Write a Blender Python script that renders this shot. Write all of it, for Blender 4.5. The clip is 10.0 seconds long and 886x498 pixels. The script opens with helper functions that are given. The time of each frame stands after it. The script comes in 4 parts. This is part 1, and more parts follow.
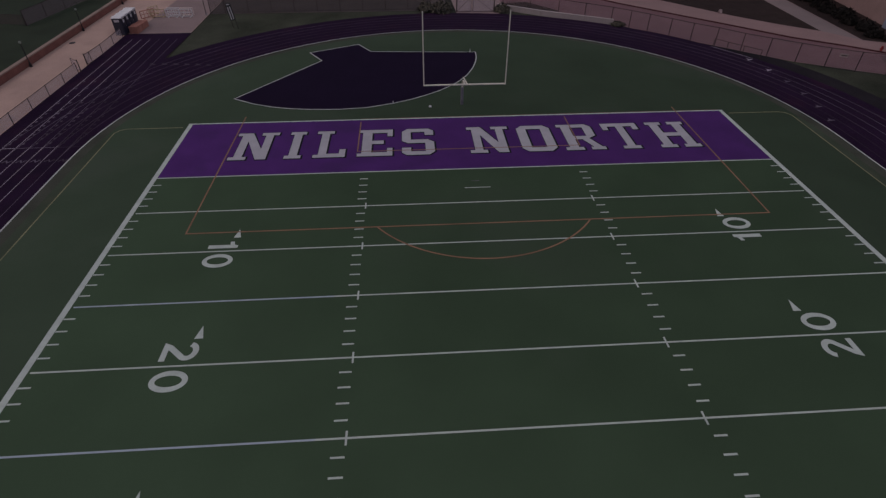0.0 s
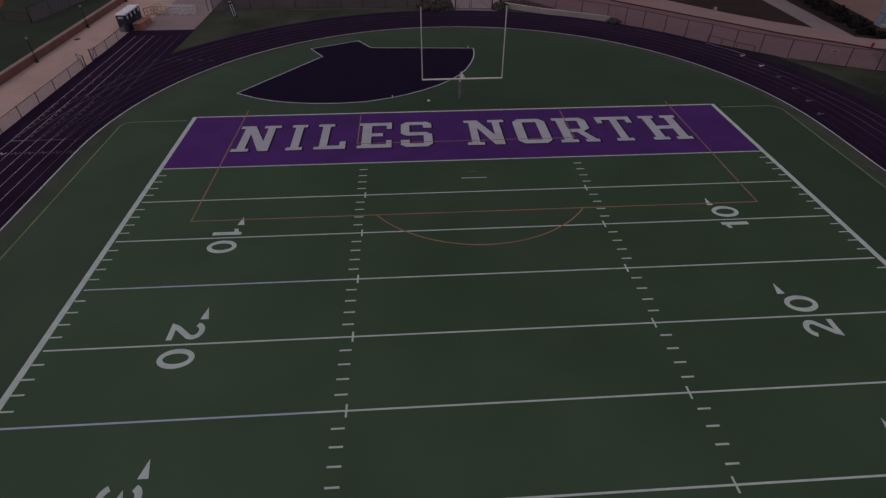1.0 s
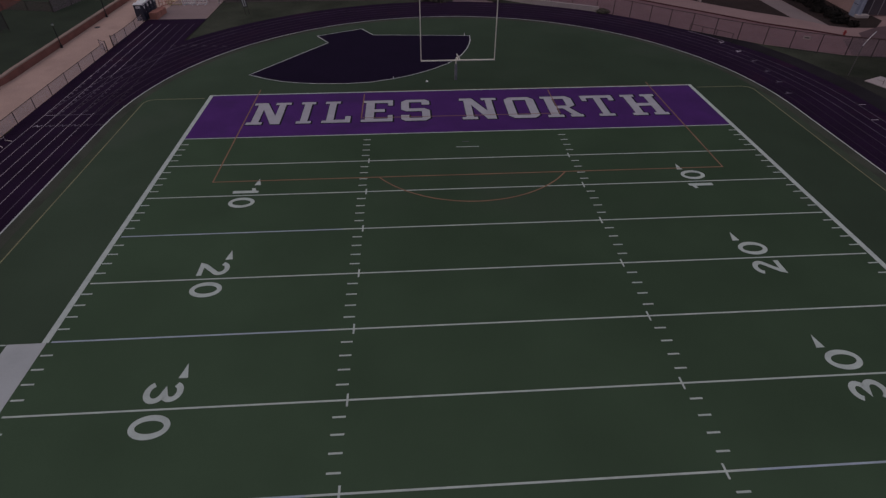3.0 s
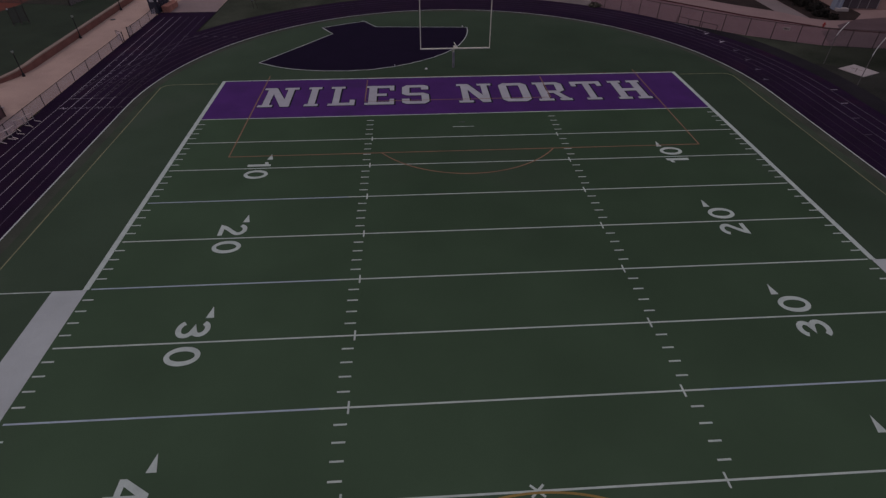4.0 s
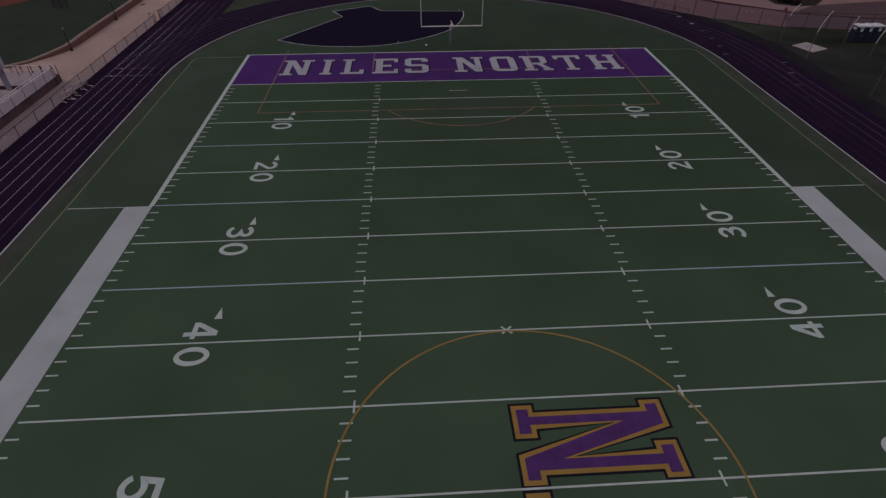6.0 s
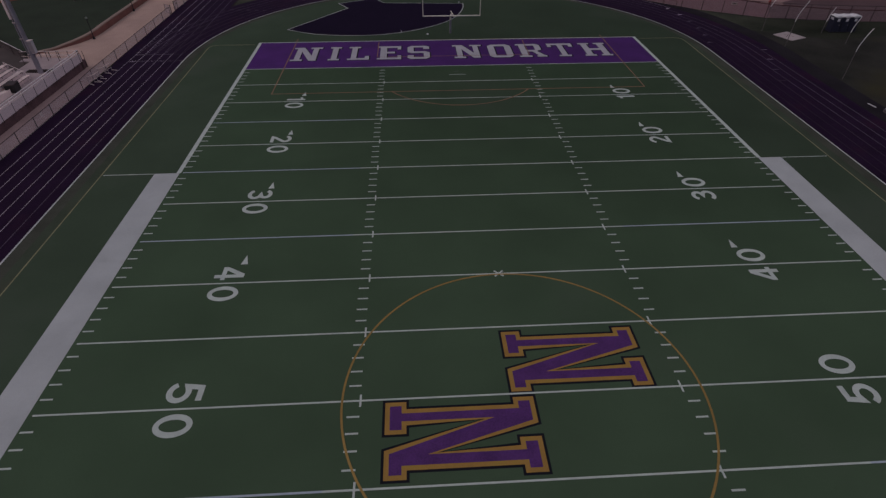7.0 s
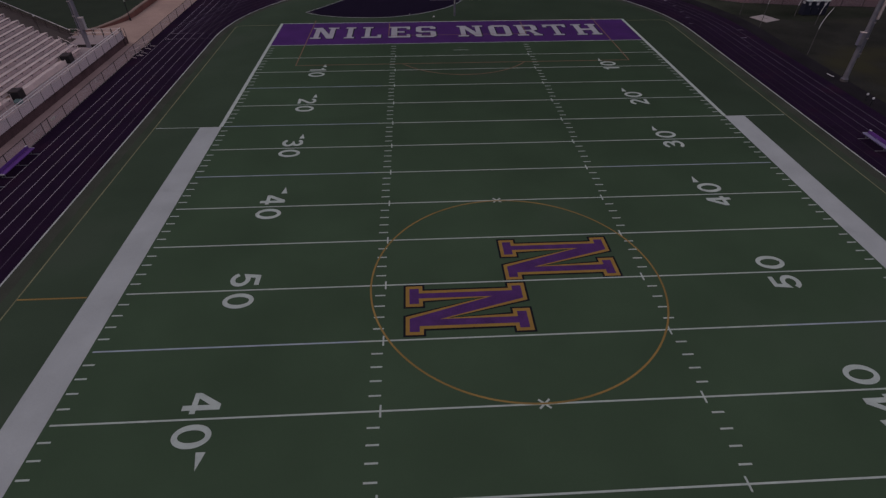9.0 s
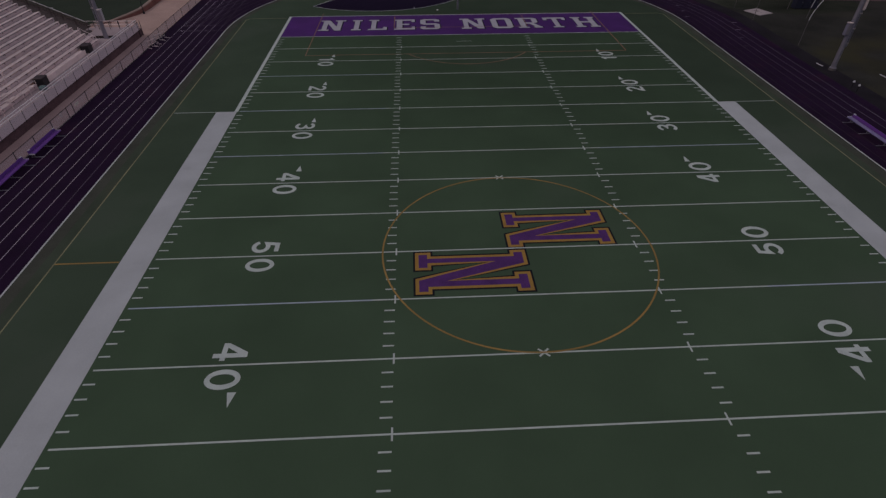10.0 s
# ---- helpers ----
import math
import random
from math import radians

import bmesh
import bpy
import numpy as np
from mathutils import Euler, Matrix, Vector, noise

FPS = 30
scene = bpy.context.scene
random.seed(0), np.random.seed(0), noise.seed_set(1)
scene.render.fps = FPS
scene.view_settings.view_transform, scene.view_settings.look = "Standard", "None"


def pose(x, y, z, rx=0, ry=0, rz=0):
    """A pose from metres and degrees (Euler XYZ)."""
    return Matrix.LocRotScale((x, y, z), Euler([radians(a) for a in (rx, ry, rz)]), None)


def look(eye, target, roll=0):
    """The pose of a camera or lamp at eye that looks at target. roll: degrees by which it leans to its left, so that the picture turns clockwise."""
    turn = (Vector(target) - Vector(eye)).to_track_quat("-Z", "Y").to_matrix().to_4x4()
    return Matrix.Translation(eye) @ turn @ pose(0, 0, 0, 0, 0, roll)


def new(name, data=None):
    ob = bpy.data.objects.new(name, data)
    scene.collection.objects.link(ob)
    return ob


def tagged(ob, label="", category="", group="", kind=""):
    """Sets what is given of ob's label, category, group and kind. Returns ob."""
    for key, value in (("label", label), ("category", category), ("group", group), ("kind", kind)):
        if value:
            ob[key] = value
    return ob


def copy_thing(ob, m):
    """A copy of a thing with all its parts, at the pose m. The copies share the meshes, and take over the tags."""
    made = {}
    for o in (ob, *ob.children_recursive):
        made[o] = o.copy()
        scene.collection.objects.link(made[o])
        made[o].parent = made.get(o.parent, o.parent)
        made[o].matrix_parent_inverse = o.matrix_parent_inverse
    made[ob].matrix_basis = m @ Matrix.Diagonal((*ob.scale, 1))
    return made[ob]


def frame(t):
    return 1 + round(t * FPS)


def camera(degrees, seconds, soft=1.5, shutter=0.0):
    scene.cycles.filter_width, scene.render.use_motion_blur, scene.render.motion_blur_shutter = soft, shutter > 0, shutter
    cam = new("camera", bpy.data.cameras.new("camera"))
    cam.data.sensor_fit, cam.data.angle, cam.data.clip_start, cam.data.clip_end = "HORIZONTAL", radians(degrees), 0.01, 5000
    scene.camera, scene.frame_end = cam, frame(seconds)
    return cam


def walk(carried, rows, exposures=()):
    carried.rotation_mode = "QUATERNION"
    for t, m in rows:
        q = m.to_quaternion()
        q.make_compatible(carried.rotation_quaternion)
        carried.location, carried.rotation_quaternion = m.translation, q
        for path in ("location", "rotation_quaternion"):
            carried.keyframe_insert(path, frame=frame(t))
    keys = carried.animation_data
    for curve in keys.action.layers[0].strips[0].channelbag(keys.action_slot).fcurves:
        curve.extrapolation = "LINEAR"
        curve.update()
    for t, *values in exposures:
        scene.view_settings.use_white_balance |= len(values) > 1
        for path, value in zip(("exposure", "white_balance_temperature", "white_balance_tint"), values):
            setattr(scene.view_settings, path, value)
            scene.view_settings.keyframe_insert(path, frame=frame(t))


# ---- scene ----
cam = camera(78.6, 10.0, soft=1.35)
PATH = [
    (0, -4.768, -36.554, 21.440, 51.391, 0.117, -3.760),
    (0.5, -4.729, -37.260, 21.460, 51.387, 0.121, -3.749),
    (1, -4.654, -37.985, 21.473, 51.384, 0.124, -3.733),
    (1.5, -4.580, -38.802, 21.505, 51.381, 0.127, -3.714),
    (2, -4.533, -39.876, 21.553, 51.377, 0.129, -3.691),
    (2.5, -4.573, -41.389, 21.570, 51.374, 0.131, -3.665),
    (4, -4.625, -47.603, 21.915, 51.369, 0.126, -3.563),
    (4.5, -4.632, -49.854, 22.061, 51.362, 0.124, -3.530),
    (5, -4.635, -52.162, 22.243, 51.354, 0.133, -3.486),
    (6.5, -4.872, -59.699, 22.570, 51.330, 0.131, -3.356),
    (7, -4.996, -62.199, 22.714, 51.313, 0.128, -3.306),
    (7.5, -5.204, -64.570, 22.800, 51.313, 0.129, -3.255),
    (8, -5.406, -66.821, 22.819, 51.315, 0.127, -3.206),
    (8.5, -5.656, -68.896, 22.828, 51.318, 0.117, -3.164),
    (9, -5.928, -70.786, 22.867, 51.315, 0.109, -3.117),
    (9.5, -6.208, -72.455, 22.856, 51.315, 0.095, -3.074),
    (10, -6.503, -74.029, 22.826, 51.318, 0.079, -3.034),
]
walk(cam, [(t, pose(x, y, z, tilt, 0, yaw) @ pose(0, 0, 0, 0, 0, roll)) for t, x, y, z, tilt, roll, yaw in PATH], [(0.0, -1.50, 6150, 20.0), (5.0, -1.55, 6150, 20.5), (10.0, -1.60, 6150, 21.0)])

# ---- world and light: flat overcast daylight ----
world = bpy.data.worlds.new("overcast_sky")
scene.world = world
world.use_nodes = True
wn, wl = world.node_tree.nodes, world.node_tree.links
sky = wn.new("ShaderNodeTexSky")
sky.sky_type = "NISHITA"
sky.sun_disc = False
sky.sun_elevation, sky.sun_rotation = radians(52), radians(250)
sky.air_density, sky.dust_density, sky.ozone_density = 1.0, 6.0, 1.0
wl.new(sky.outputs[0], wn["Background"].inputs[0])
wn["Background"].inputs[1].default_value = 0.11
sun = new("sun", bpy.data.lights.new("sun", "SUN"))
sun.data.energy, sun.data.angle, sun.data.color = 1.2, radians(25), (1.0, 0.95, 0.88)
sun.matrix_world = look((-math.sin(radians(250)) * 40, math.cos(radians(250)) * 40, 80), (0, 0, 29))


# ---- materials ----
def material(name, colour, rough=0.8, vary=0.25, fine=60.0, coarse=1.2, bump=0.2, metal=0.0, colour2=None, spots=None, islands=0.0, gloss=None, darken=None):
    """Paint, cloth, turf or stone: two scales of noise over a base colour, with fine relief. The last argument holds x,
    y, reach and depth of a broad darkening painted into the colour.
    """
    m = bpy.data.materials.new(name)
    m.use_nodes = True
    n, l = m.node_tree.nodes, m.node_tree.links
    b = n["Principled BSDF"]
    b.inputs["Roughness"].default_value, b.inputs["Metallic"].default_value = rough, metal
    b.inputs["Specular IOR Level"].default_value = gloss if gloss is not None else 0.15 if rough > 0.7 else 0.5
    geo = n.new("ShaderNodeNewGeometry")
    big, small = n.new("ShaderNodeTexNoise"), n.new("ShaderNodeTexNoise")
    big.inputs["Scale"].default_value, big.inputs["Detail"].default_value = coarse, 5
    small.inputs["Scale"].default_value, small.inputs["Detail"].default_value = fine, 3
    for t in (big, small):
        l.new(geo.outputs["Position"], t.inputs["Vector"])
    add = n.new("ShaderNodeMath")
    add.operation = "MULTIPLY_ADD"
    add.inputs[1].default_value = 0.5
    half = n.new("ShaderNodeMath")
    half.operation = "MULTIPLY"
    half.inputs[1].default_value = 0.5
    l.new(small.outputs["Fac"], half.inputs[0])
    l.new(big.outputs["Fac"], add.inputs[0])
    l.new(half.outputs[0], add.inputs[2])
    ramp = n.new("ShaderNodeValToRGB")
    ramp.color_ramp.elements[0].position, ramp.color_ramp.elements[1].position = 0.33, 0.67
    second = colour2 or colour
    ramp.color_ramp.elements[0].color = (*[c * (1 - vary) for c in colour], 1)
    ramp.color_ramp.elements[1].color = (*[min(1, c * (1 + vary)) for c in second], 1)
    l.new(add.outputs[0], ramp.inputs[0])
    out = ramp.outputs[0]
    if islands:
        info = n.new("ShaderNodeObjectInfo")
        rnd = n.new("ShaderNodeMapRange")
        rnd.inputs[3].default_value, rnd.inputs[4].default_value = 1 - islands, 1 + islands
        l.new(info.outputs["Random"], rnd.inputs[0])
        mul = n.new("ShaderNodeVectorMath")
        mul.operation = "SCALE"
        l.new(out, mul.inputs[0])
        l.new(rnd.outputs[0], mul.inputs["Scale"])
        out = mul.outputs[0]
    if spots:
        scale, limit, tint = spots
        sp = n.new("ShaderNodeTexNoise")
        sp.inputs["Scale"].default_value, sp.inputs["Detail"].default_value = scale, 6
        l.new(geo.outputs["Position"], sp.inputs["Vector"])
        cut = n.new("ShaderNodeMapRange")
        cut.inputs[1].default_value, cut.inputs[2].default_value = limit, limit + 0.12
        l.new(sp.outputs["Fac"], cut.inputs[0])
        mix = n.new("ShaderNodeMix")
        mix.data_type = "RGBA"
        l.new(cut.outputs[0], mix.inputs[0])
        l.new(out, mix.inputs[6])
        mix.inputs[7].default_value = (*tint, 1)
        out = mix.outputs[2]
    # Darkens the colour round a point, easing back to full tone at reach.
    if darken:
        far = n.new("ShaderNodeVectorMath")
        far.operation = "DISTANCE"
        far.inputs[1].default_value = (darken[0], darken[1], 0)
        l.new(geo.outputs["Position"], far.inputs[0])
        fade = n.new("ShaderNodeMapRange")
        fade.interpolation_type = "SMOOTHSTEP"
        fade.inputs[1].default_value, fade.inputs[2].default_value = darken[2] * 0.3, darken[2]
        fade.inputs[3].default_value, fade.inputs[4].default_value = 1 - darken[3], 1.0
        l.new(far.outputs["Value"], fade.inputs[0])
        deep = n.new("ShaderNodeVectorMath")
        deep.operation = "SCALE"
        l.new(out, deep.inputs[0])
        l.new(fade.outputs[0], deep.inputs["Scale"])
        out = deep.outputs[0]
    l.new(out, b.inputs["Base Color"])
    if bump:
        bp = n.new("ShaderNodeBump")
        bp.inputs["Strength"].default_value, bp.inputs["Distance"].default_value = bump, 0.02
        l.new(small.outputs["Fac"], bp.inputs["Height"])
        l.new(bp.outputs[0], b.inputs["Normal"])
    return m


def mesh_wire(name, colour, gap, wire):
    """Woven wire or a perforated screen: see-through between crossing diagonal wires."""
    m = bpy.data.materials.new(name)
    m.use_nodes = True
    n, l = m.node_tree.nodes, m.node_tree.links
    b = n["Principled BSDF"]
    b.inputs["Base Color"].default_value = (*colour, 1)
    b.inputs["Roughness"].default_value, b.inputs["Metallic"].default_value = 0.6, 0.0
    geo = n.new("ShaderNodeNewGeometry")
    dist = []
    for d in ((0.7, 0.7, 1.0), (-0.7, -0.7, 1.0)):
        dot = n.new("ShaderNodeVectorMath")
        dot.operation = "DOT_PRODUCT"
        dot.inputs[1].default_value = d
        l.new(geo.outputs["Position"], dot.inputs[0])
        pp = n.new("ShaderNodeMath")
        pp.operation = "PINGPONG"
        pp.inputs[1].default_value = gap
        l.new(dot.outputs["Value"], pp.inputs[0])
        lt = n.new("ShaderNodeMath")
        lt.operation = "LESS_THAN"
        lt.inputs[1].default_value = wire
        l.new(pp.outputs[0], lt.inputs[0])
        dist.append(lt)
    mx = n.new("ShaderNodeMath")
    mx.operation = "MAXIMUM"
    l.new(dist[0].outputs[0], mx.inputs[0])
    l.new(dist[1].outputs[0], mx.inputs[1])
    l.new(mx.outputs[0], b.inputs["Alpha"])
    return m


# Broad shade over the north-east end, painted into the turf colours.
PAINTED_SHADE = (17, 3, 51, 0.24)
TURF = material("artificial_turf", (0.0695, 0.110, 0.0655), 0.85, 0.17, 40, 0.16, 0.35, spots=(0.05, 0.56, (0.0785, 0.1125, 0.074)), gloss=0.02, darken=PAINTED_SHADE)
GRASS = material("mown_grass", (0.030, 0.031, 0.0275), 0.9, 0.4, 14, 0.22, 0.5, colour2=(0.040, 0.039, 0.034), spots=(0.06, 0.55, (0.052, 0.049, 0.030)), gloss=0.03)
# Darker round (56, 10) so the sheet's edge blends into the ground colour.
NGRASS = material("coarse_north_grass", (0.050, 0.060, 0.042), 0.9, 0.4, 14, 0.22, 0.5, colour2=(0.062, 0.066, 0.050), gloss=0.03, darken=(56, 10, 22, 0.45))
LAWN = material("baseball_lawn", (0.036, 0.048, 0.031), 0.9, 0.25, 14, 0.25, 0.5)
CLAY = material("red_clay", (0.17, 0.055, 0.04), 0.95, 0.2, 20, 0.5, 0.3)
RUBBER = material("black_track_rubber", (0.0212, 0.0078, 0.0278), 0.75, 0.3, 90, 0.35, 0.4, spots=(0.22, 0.57, (0.030, 0.0098, 0.030)), gloss=0.08)
DPAD = material("black_jump_surface", (0.0148, 0.0080, 0.0245), 0.75, 0.15, 90, 0.4, 0.3, gloss=0.06)
LINE = material("white_turf_paint", (0.530, 0.595, 0.555), 0.85, 0.16, 30, 1.2, 0.2)
LINE_BLUE = material("bluish_turf_paint", (0.43, 0.50, 0.585), 0.85, 0.14, 30, 1.2, 0.2)
LANE = material("worn_lane_paint", (0.138, 0.115, 0.150), 0.8, 0.5, 25, 0.3, 0.1)
LANE_FAINT = material("nearly_gone_lane_paint", (0.044, 0.032, 0.046), 0.8, 0.5, 25, 0.3, 0.1)
LANE_DIM = material("faded_lane_paint", (0.085, 0.066, 0.088), 0.8, 0.5, 25, 0.3, 0.1)
LANE_FRESH = material("straight_lane_paint", (0.42, 0.37, 0.42), 0.8, 0.35, 25, 0.4, 0.1)
KERB = material("white_kerb_paint", (0.53, 0.54, 0.54), 0.7, 0.2, 20, 0.8, 0.2)
ORANGE = material("orange_turf_line", (0.335, 0.218, 0.068), 0.85, 0.3, 30, 0.3, 0.2)
ORANGE_FAINT = material("faded_orange_line", (0.285, 0.165, 0.105), 0.85, 0.35, 30, 0.3, 0.2)
YELLOW = material("yellow_turf_line", (0.250, 0.245, 0.140), 0.85, 0.35, 30, 0.4, 0.2)
# The purple carries a weaker share of the shade painted at that end.
PURPLE = material("purple_turf", (0.090, 0.028, 0.170), 0.85, 0.22, 30, 0.3, 0.3, spots=(0.22, 0.56, (0.076, 0.028, 0.142)), darken=(16, 4, 42, 0.14))
EMBLEM = material("emblem_purple_turf", (0.099, 0.037, 0.158), 0.85, 0.3, 18, 0.8, 0.3)
LETTER = material("lettering_turf", (0.455, 0.445, 0.485), 0.85, 0.14, 40, 0.9, 0.25)
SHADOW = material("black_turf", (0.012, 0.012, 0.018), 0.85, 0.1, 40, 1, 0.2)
GOLD = material("gold_turf", (0.375, 0.218, 0.056), 0.85, 0.18, 25, 0.9, 0.25, spots=(0.9, 0.58, (0.36, 0.235, 0.05)))
BORDER = material("pale_side_border", (0.490, 0.518, 0.523), 0.85, 0.14, 40, 0.35, 0.2, spots=(0.4, 0.62, (0.44, 0.465, 0.47)))
CONCRETE = material("warm_concrete", (0.495, 0.346, 0.296), 0.85, 0.18, 12, 0.22, 0.2, spots=(0.35, 0.58, (0.435, 0.304, 0.260)))
PLAZA = material("dull_pink_concrete", (0.30, 0.20, 0.195), 0.85, 0.14, 12, 0.25, 0.2)
# Walkway concrete with the shade before the grandstand mixed into its colour.
BROWNWALK = material("shaded_brown_concrete", (0.455, 0.312, 0.295), 0.85, 0.25, 12, 0.35, 0.2)
DARKYARD = material("dark_brown_ground", (0.112, 0.072, 0.080), 0.85, 0.2, 12, 0.35, 0.2)
YARD = material("bare_trodden_ground", (0.098, 0.082, 0.080), 0.9, 0.25, 12, 0.3, 0.3, gloss=0.03)
PATHGREY = material("grey_path", (0.25, 0.20, 0.20), 0.85, 0.12, 12, 0.25, 0.2)
DIRT = material("trodden_turf", (0.073, 0.078, 0.063), 0.9, 0.3, 30, 0.35, 0.3, gloss=0.02)
THIN = material("thin_side_turf", (0.064, 0.083, 0.058), 0.9, 0.25, 30, 0.3, 0.3, spots=(0.35, 0.55, (0.074, 0.087, 0.061)), gloss=0.02)
SIDE = material("duller_side_turf", (0.0650, 0.0945, 0.0620), 0.9, 0.16, 45, 0.16, 0.35, spots=(0.08, 0.54, (0.075, 0.101, 0.071)), gloss=0.02, darken=PAINTED_SHADE)
PAVING = material("pink_paving", (0.186, 0.106, 0.118), 0.85, 0.18, 10, 0.3, 0.2, spots=(0.5, 0.58, (0.165, 0.096, 0.106)))
PALE = material("pale_concrete", (0.43, 0.37, 0.37), 0.8, 0.14, 10, 0.5, 0.2)
ASPHALT = material("grey_margin", (0.026, 0.023, 0.0275), 0.9, 0.3, 25, 0.3, 0.3, gloss=0.03)
MULCH = material("dark_mulch", (0.035, 0.024, 0.022), 0.95, 0.35, 15, 0.6, 0.5)
BRICK = material("red_brick", (0.265, 0.122, 0.104), 0.85, 0.25, 18, 0.7, 0.3, islands=0.15)
MAROON = material("dark_red_kerb", (0.085, 0.032, 0.034), 0.85, 0.25, 18, 0.7, 0.2)
COURT = material("greyish_concrete", (0.29, 0.217, 0.213), 0.85, 0.16, 12, 0.25, 0.2, spots=(0.4, 0.6, (0.255, 0.19, 0.187)))
BRICK_BROWN = material("brown_brick", (0.40, 0.265, 0.245), 0.85, 0.2, 18, 0.5, 0.3)
CAP = material("stone_cap", (0.33, 0.24, 0.205), 0.8, 0.15, 15, 0.8, 0.2)
STEEL = material("galvanised_steel", (0.36, 0.335, 0.36), 0.5, 0.18, 20, 1.2, 0.05, metal=0.4)
MASTSTEEL = material("blue_grey_mast_steel", (0.315, 0.30, 0.35), 0.5, 0.18, 20, 1.2, 0.05, metal=0.4)
DARKSTEEL = material("dark_post_steel", (0.066, 0.048, 0.048), 0.6, 0.2, 20, 2, 0.05, metal=0.3)
BLACKIRON = material("black_iron", (0.015, 0.015, 0.018), 0.5, 0.2, 20, 2, 0.05)
ALU = material("weathered_aluminium", (0.82, 0.68, 0.655), 0.55, 0.14, 8, 0.8, 0.05, islands=0.08)
RAILWHITE = material("bright_rail_aluminium", (0.90, 0.84, 0.86), 0.4, 0.08, 8, 0.8, 0.03)
ALUDARK = material("riser_aluminium", (0.66, 0.52, 0.53), 0.55, 0.16, 8, 0.8, 0.05)
UNDER = material("dark_brown_understructure", (0.138, 0.084, 0.092), 0.85, 0.35, 12, 1.0, 0.3)
DECKING = material("dull_deck_metal", (0.42, 0.33, 0.335), 0.55, 0.2, 8, 0.8, 0.05)
GREYPOLE = material("dull_grey_pole", (0.13, 0.115, 0.12), 0.6, 0.2, 15, 1.0, 0.05)
# Pale grey paint, with sunlight on the left mast added to the colour.
CABPALE = material("pale_sunlit_cabinet_paint", (0.58, 0.54, 0.57), 0.5, 0.12, 15, 2, 0.03)
CABINET = material("blue_grey_cabinet_paint", (0.235, 0.225, 0.30), 0.5, 0.12, 15, 2, 0.03)
YELLOWPOST = material("goalpost_enamel", (0.80, 0.76, 0.66), 0.45, 0.1, 15, 2, 0.03)
PADDING = material("blue_grey_padding", (0.20, 0.19, 0.23), 0.6, 0.3, 6, 3, 0.1)
WHITEP = material("white_plastic", (0.72, 0.70, 0.73), 0.45, 0.1, 15, 2, 0.03)
ROOFWHITE = material("bright_white_roof_plastic", (0.85, 0.84, 0.85), 0.5, 0.06, 15, 2, 0.02)
NAVY = material("navy_plastic", (0.024, 0.026, 0.050), 0.5, 0.15, 15, 2, 0.05)
CRATE = material("raw_lumber", (0.42, 0.19, 0.15), 0.8, 0.25, 18, 1.5, 0.2)
TEAL = material("dull_teal_canvas", (0.15, 0.22, 0.22), 0.85, 0.2, 20, 3, 0.2)
TAN = material("cream_enamel", (0.55, 0.42, 0.27), 0.55, 0.2, 15, 2, 0.05)
BENCHP = material("purple_vinyl", (0.155, 0.050, 0.29), 0.4, 0.15, 12, 1.5, 0.05)
BENCHS = material("silver_lilac_bench", (0.30, 0.26, 0.45), 0.4, 0.15, 12, 1.5, 0.05, metal=0.2)
GLASS = material("dull_reflecting_glazing", (0.085, 0.072, 0.088), 0.15, 0.1, 5, 1, 0.0)
PANEL = material("pale_blue_cladding", (0.30, 0.33, 0.43), 0.5, 0.1, 8, 1, 0.05)
LEAF_DULL = material("dull_olive_shrub_leaf", (0.12, 0.11, 0.09), 0.8, 0.3, 9, 1.5, 0.0, islands=0.2, gloss=0.05)
LEAF = material("shrub_leaf", (0.021, 0.019, 0.018), 0.8, 0.35, 9, 1.5, 0.0, islands=0.2, gloss=0.05)
RED = material("red_enamel", (0.32, 0.035, 0.035), 0.5, 0.15, 10, 2, 0.05)
GLOBE = material("frosted_lamp_glass", (0.26, 0.30, 0.26), 0.35, 0.08, 10, 2, 0.0)
WIRE = mesh_wire("chain_link_wire", (0.60, 0.50, 0.54), 0.015, 0.0042)
THINWIRE = mesh_wire("thin_chain_link", (0.30, 0.235, 0.25), 0.015, 0.0015)
SCREEN = mesh_wire("pale_mesh_screen", (0.78, 0.66, 0.70), 0.015, 0.0095)
DARKMESH = mesh_wire("dark_windscreen", (0.095, 0.082, 0.082), 0.015, 0.0045)
PURPLEMESH = mesh_wire("dull_purple_windscreen", (0.21, 0.155, 0.175), 0.015, 0.006)
BROWNMESH = mesh_wire("brown_windscreen", (0.12, 0.085, 0.088), 0.015, 0.005)


# ---- building helpers ----
def thing(name, loc=(0, 0, 0), turn=0.0, label="", category="", group="", kind=""):
    ob = new(name)
    ob.empty_display_size = 0.3
    ob.matrix_basis = pose(*loc, 0, 0, turn)
    return tagged(ob, label, category, group, kind)


def part(name, bm, mat, parent=None, label="", kind="", smooth=False):
    me = bpy.data.meshes.new(name)
    bm.normal_update()
    bm.to_mesh(me)
    bm.free()
    me.materials.append(mat)
    if smooth:
        for p in me.polygons:
            p.use_smooth = True
    ob = new(name, me)
    ob.parent = parent
    return tagged(ob, label, "", "", kind)


def share(name, ob, parent, loc, turn=0.0):
    """Another object on the same mesh."""
    o = new(name, ob.data)
    o.parent = parent
    o.matrix_basis = pose(*loc, 0, 0, turn)
    return o


def box(bm, c, s, rz=0.0, rx=0.0, ry=0.0, bevel=0.0):
    r = bmesh.ops.create_cube(bm, size=1.0, matrix=pose(*c, rx, ry, rz) @ Matrix.Diagonal((*s, 1)))
    if bevel:
        edges = list({e for v in r["verts"] for e in v.link_edges})
        bmesh.ops.bevel(bm, geom=edges, offset=bevel, segments=1, affect="EDGES")
    return bm


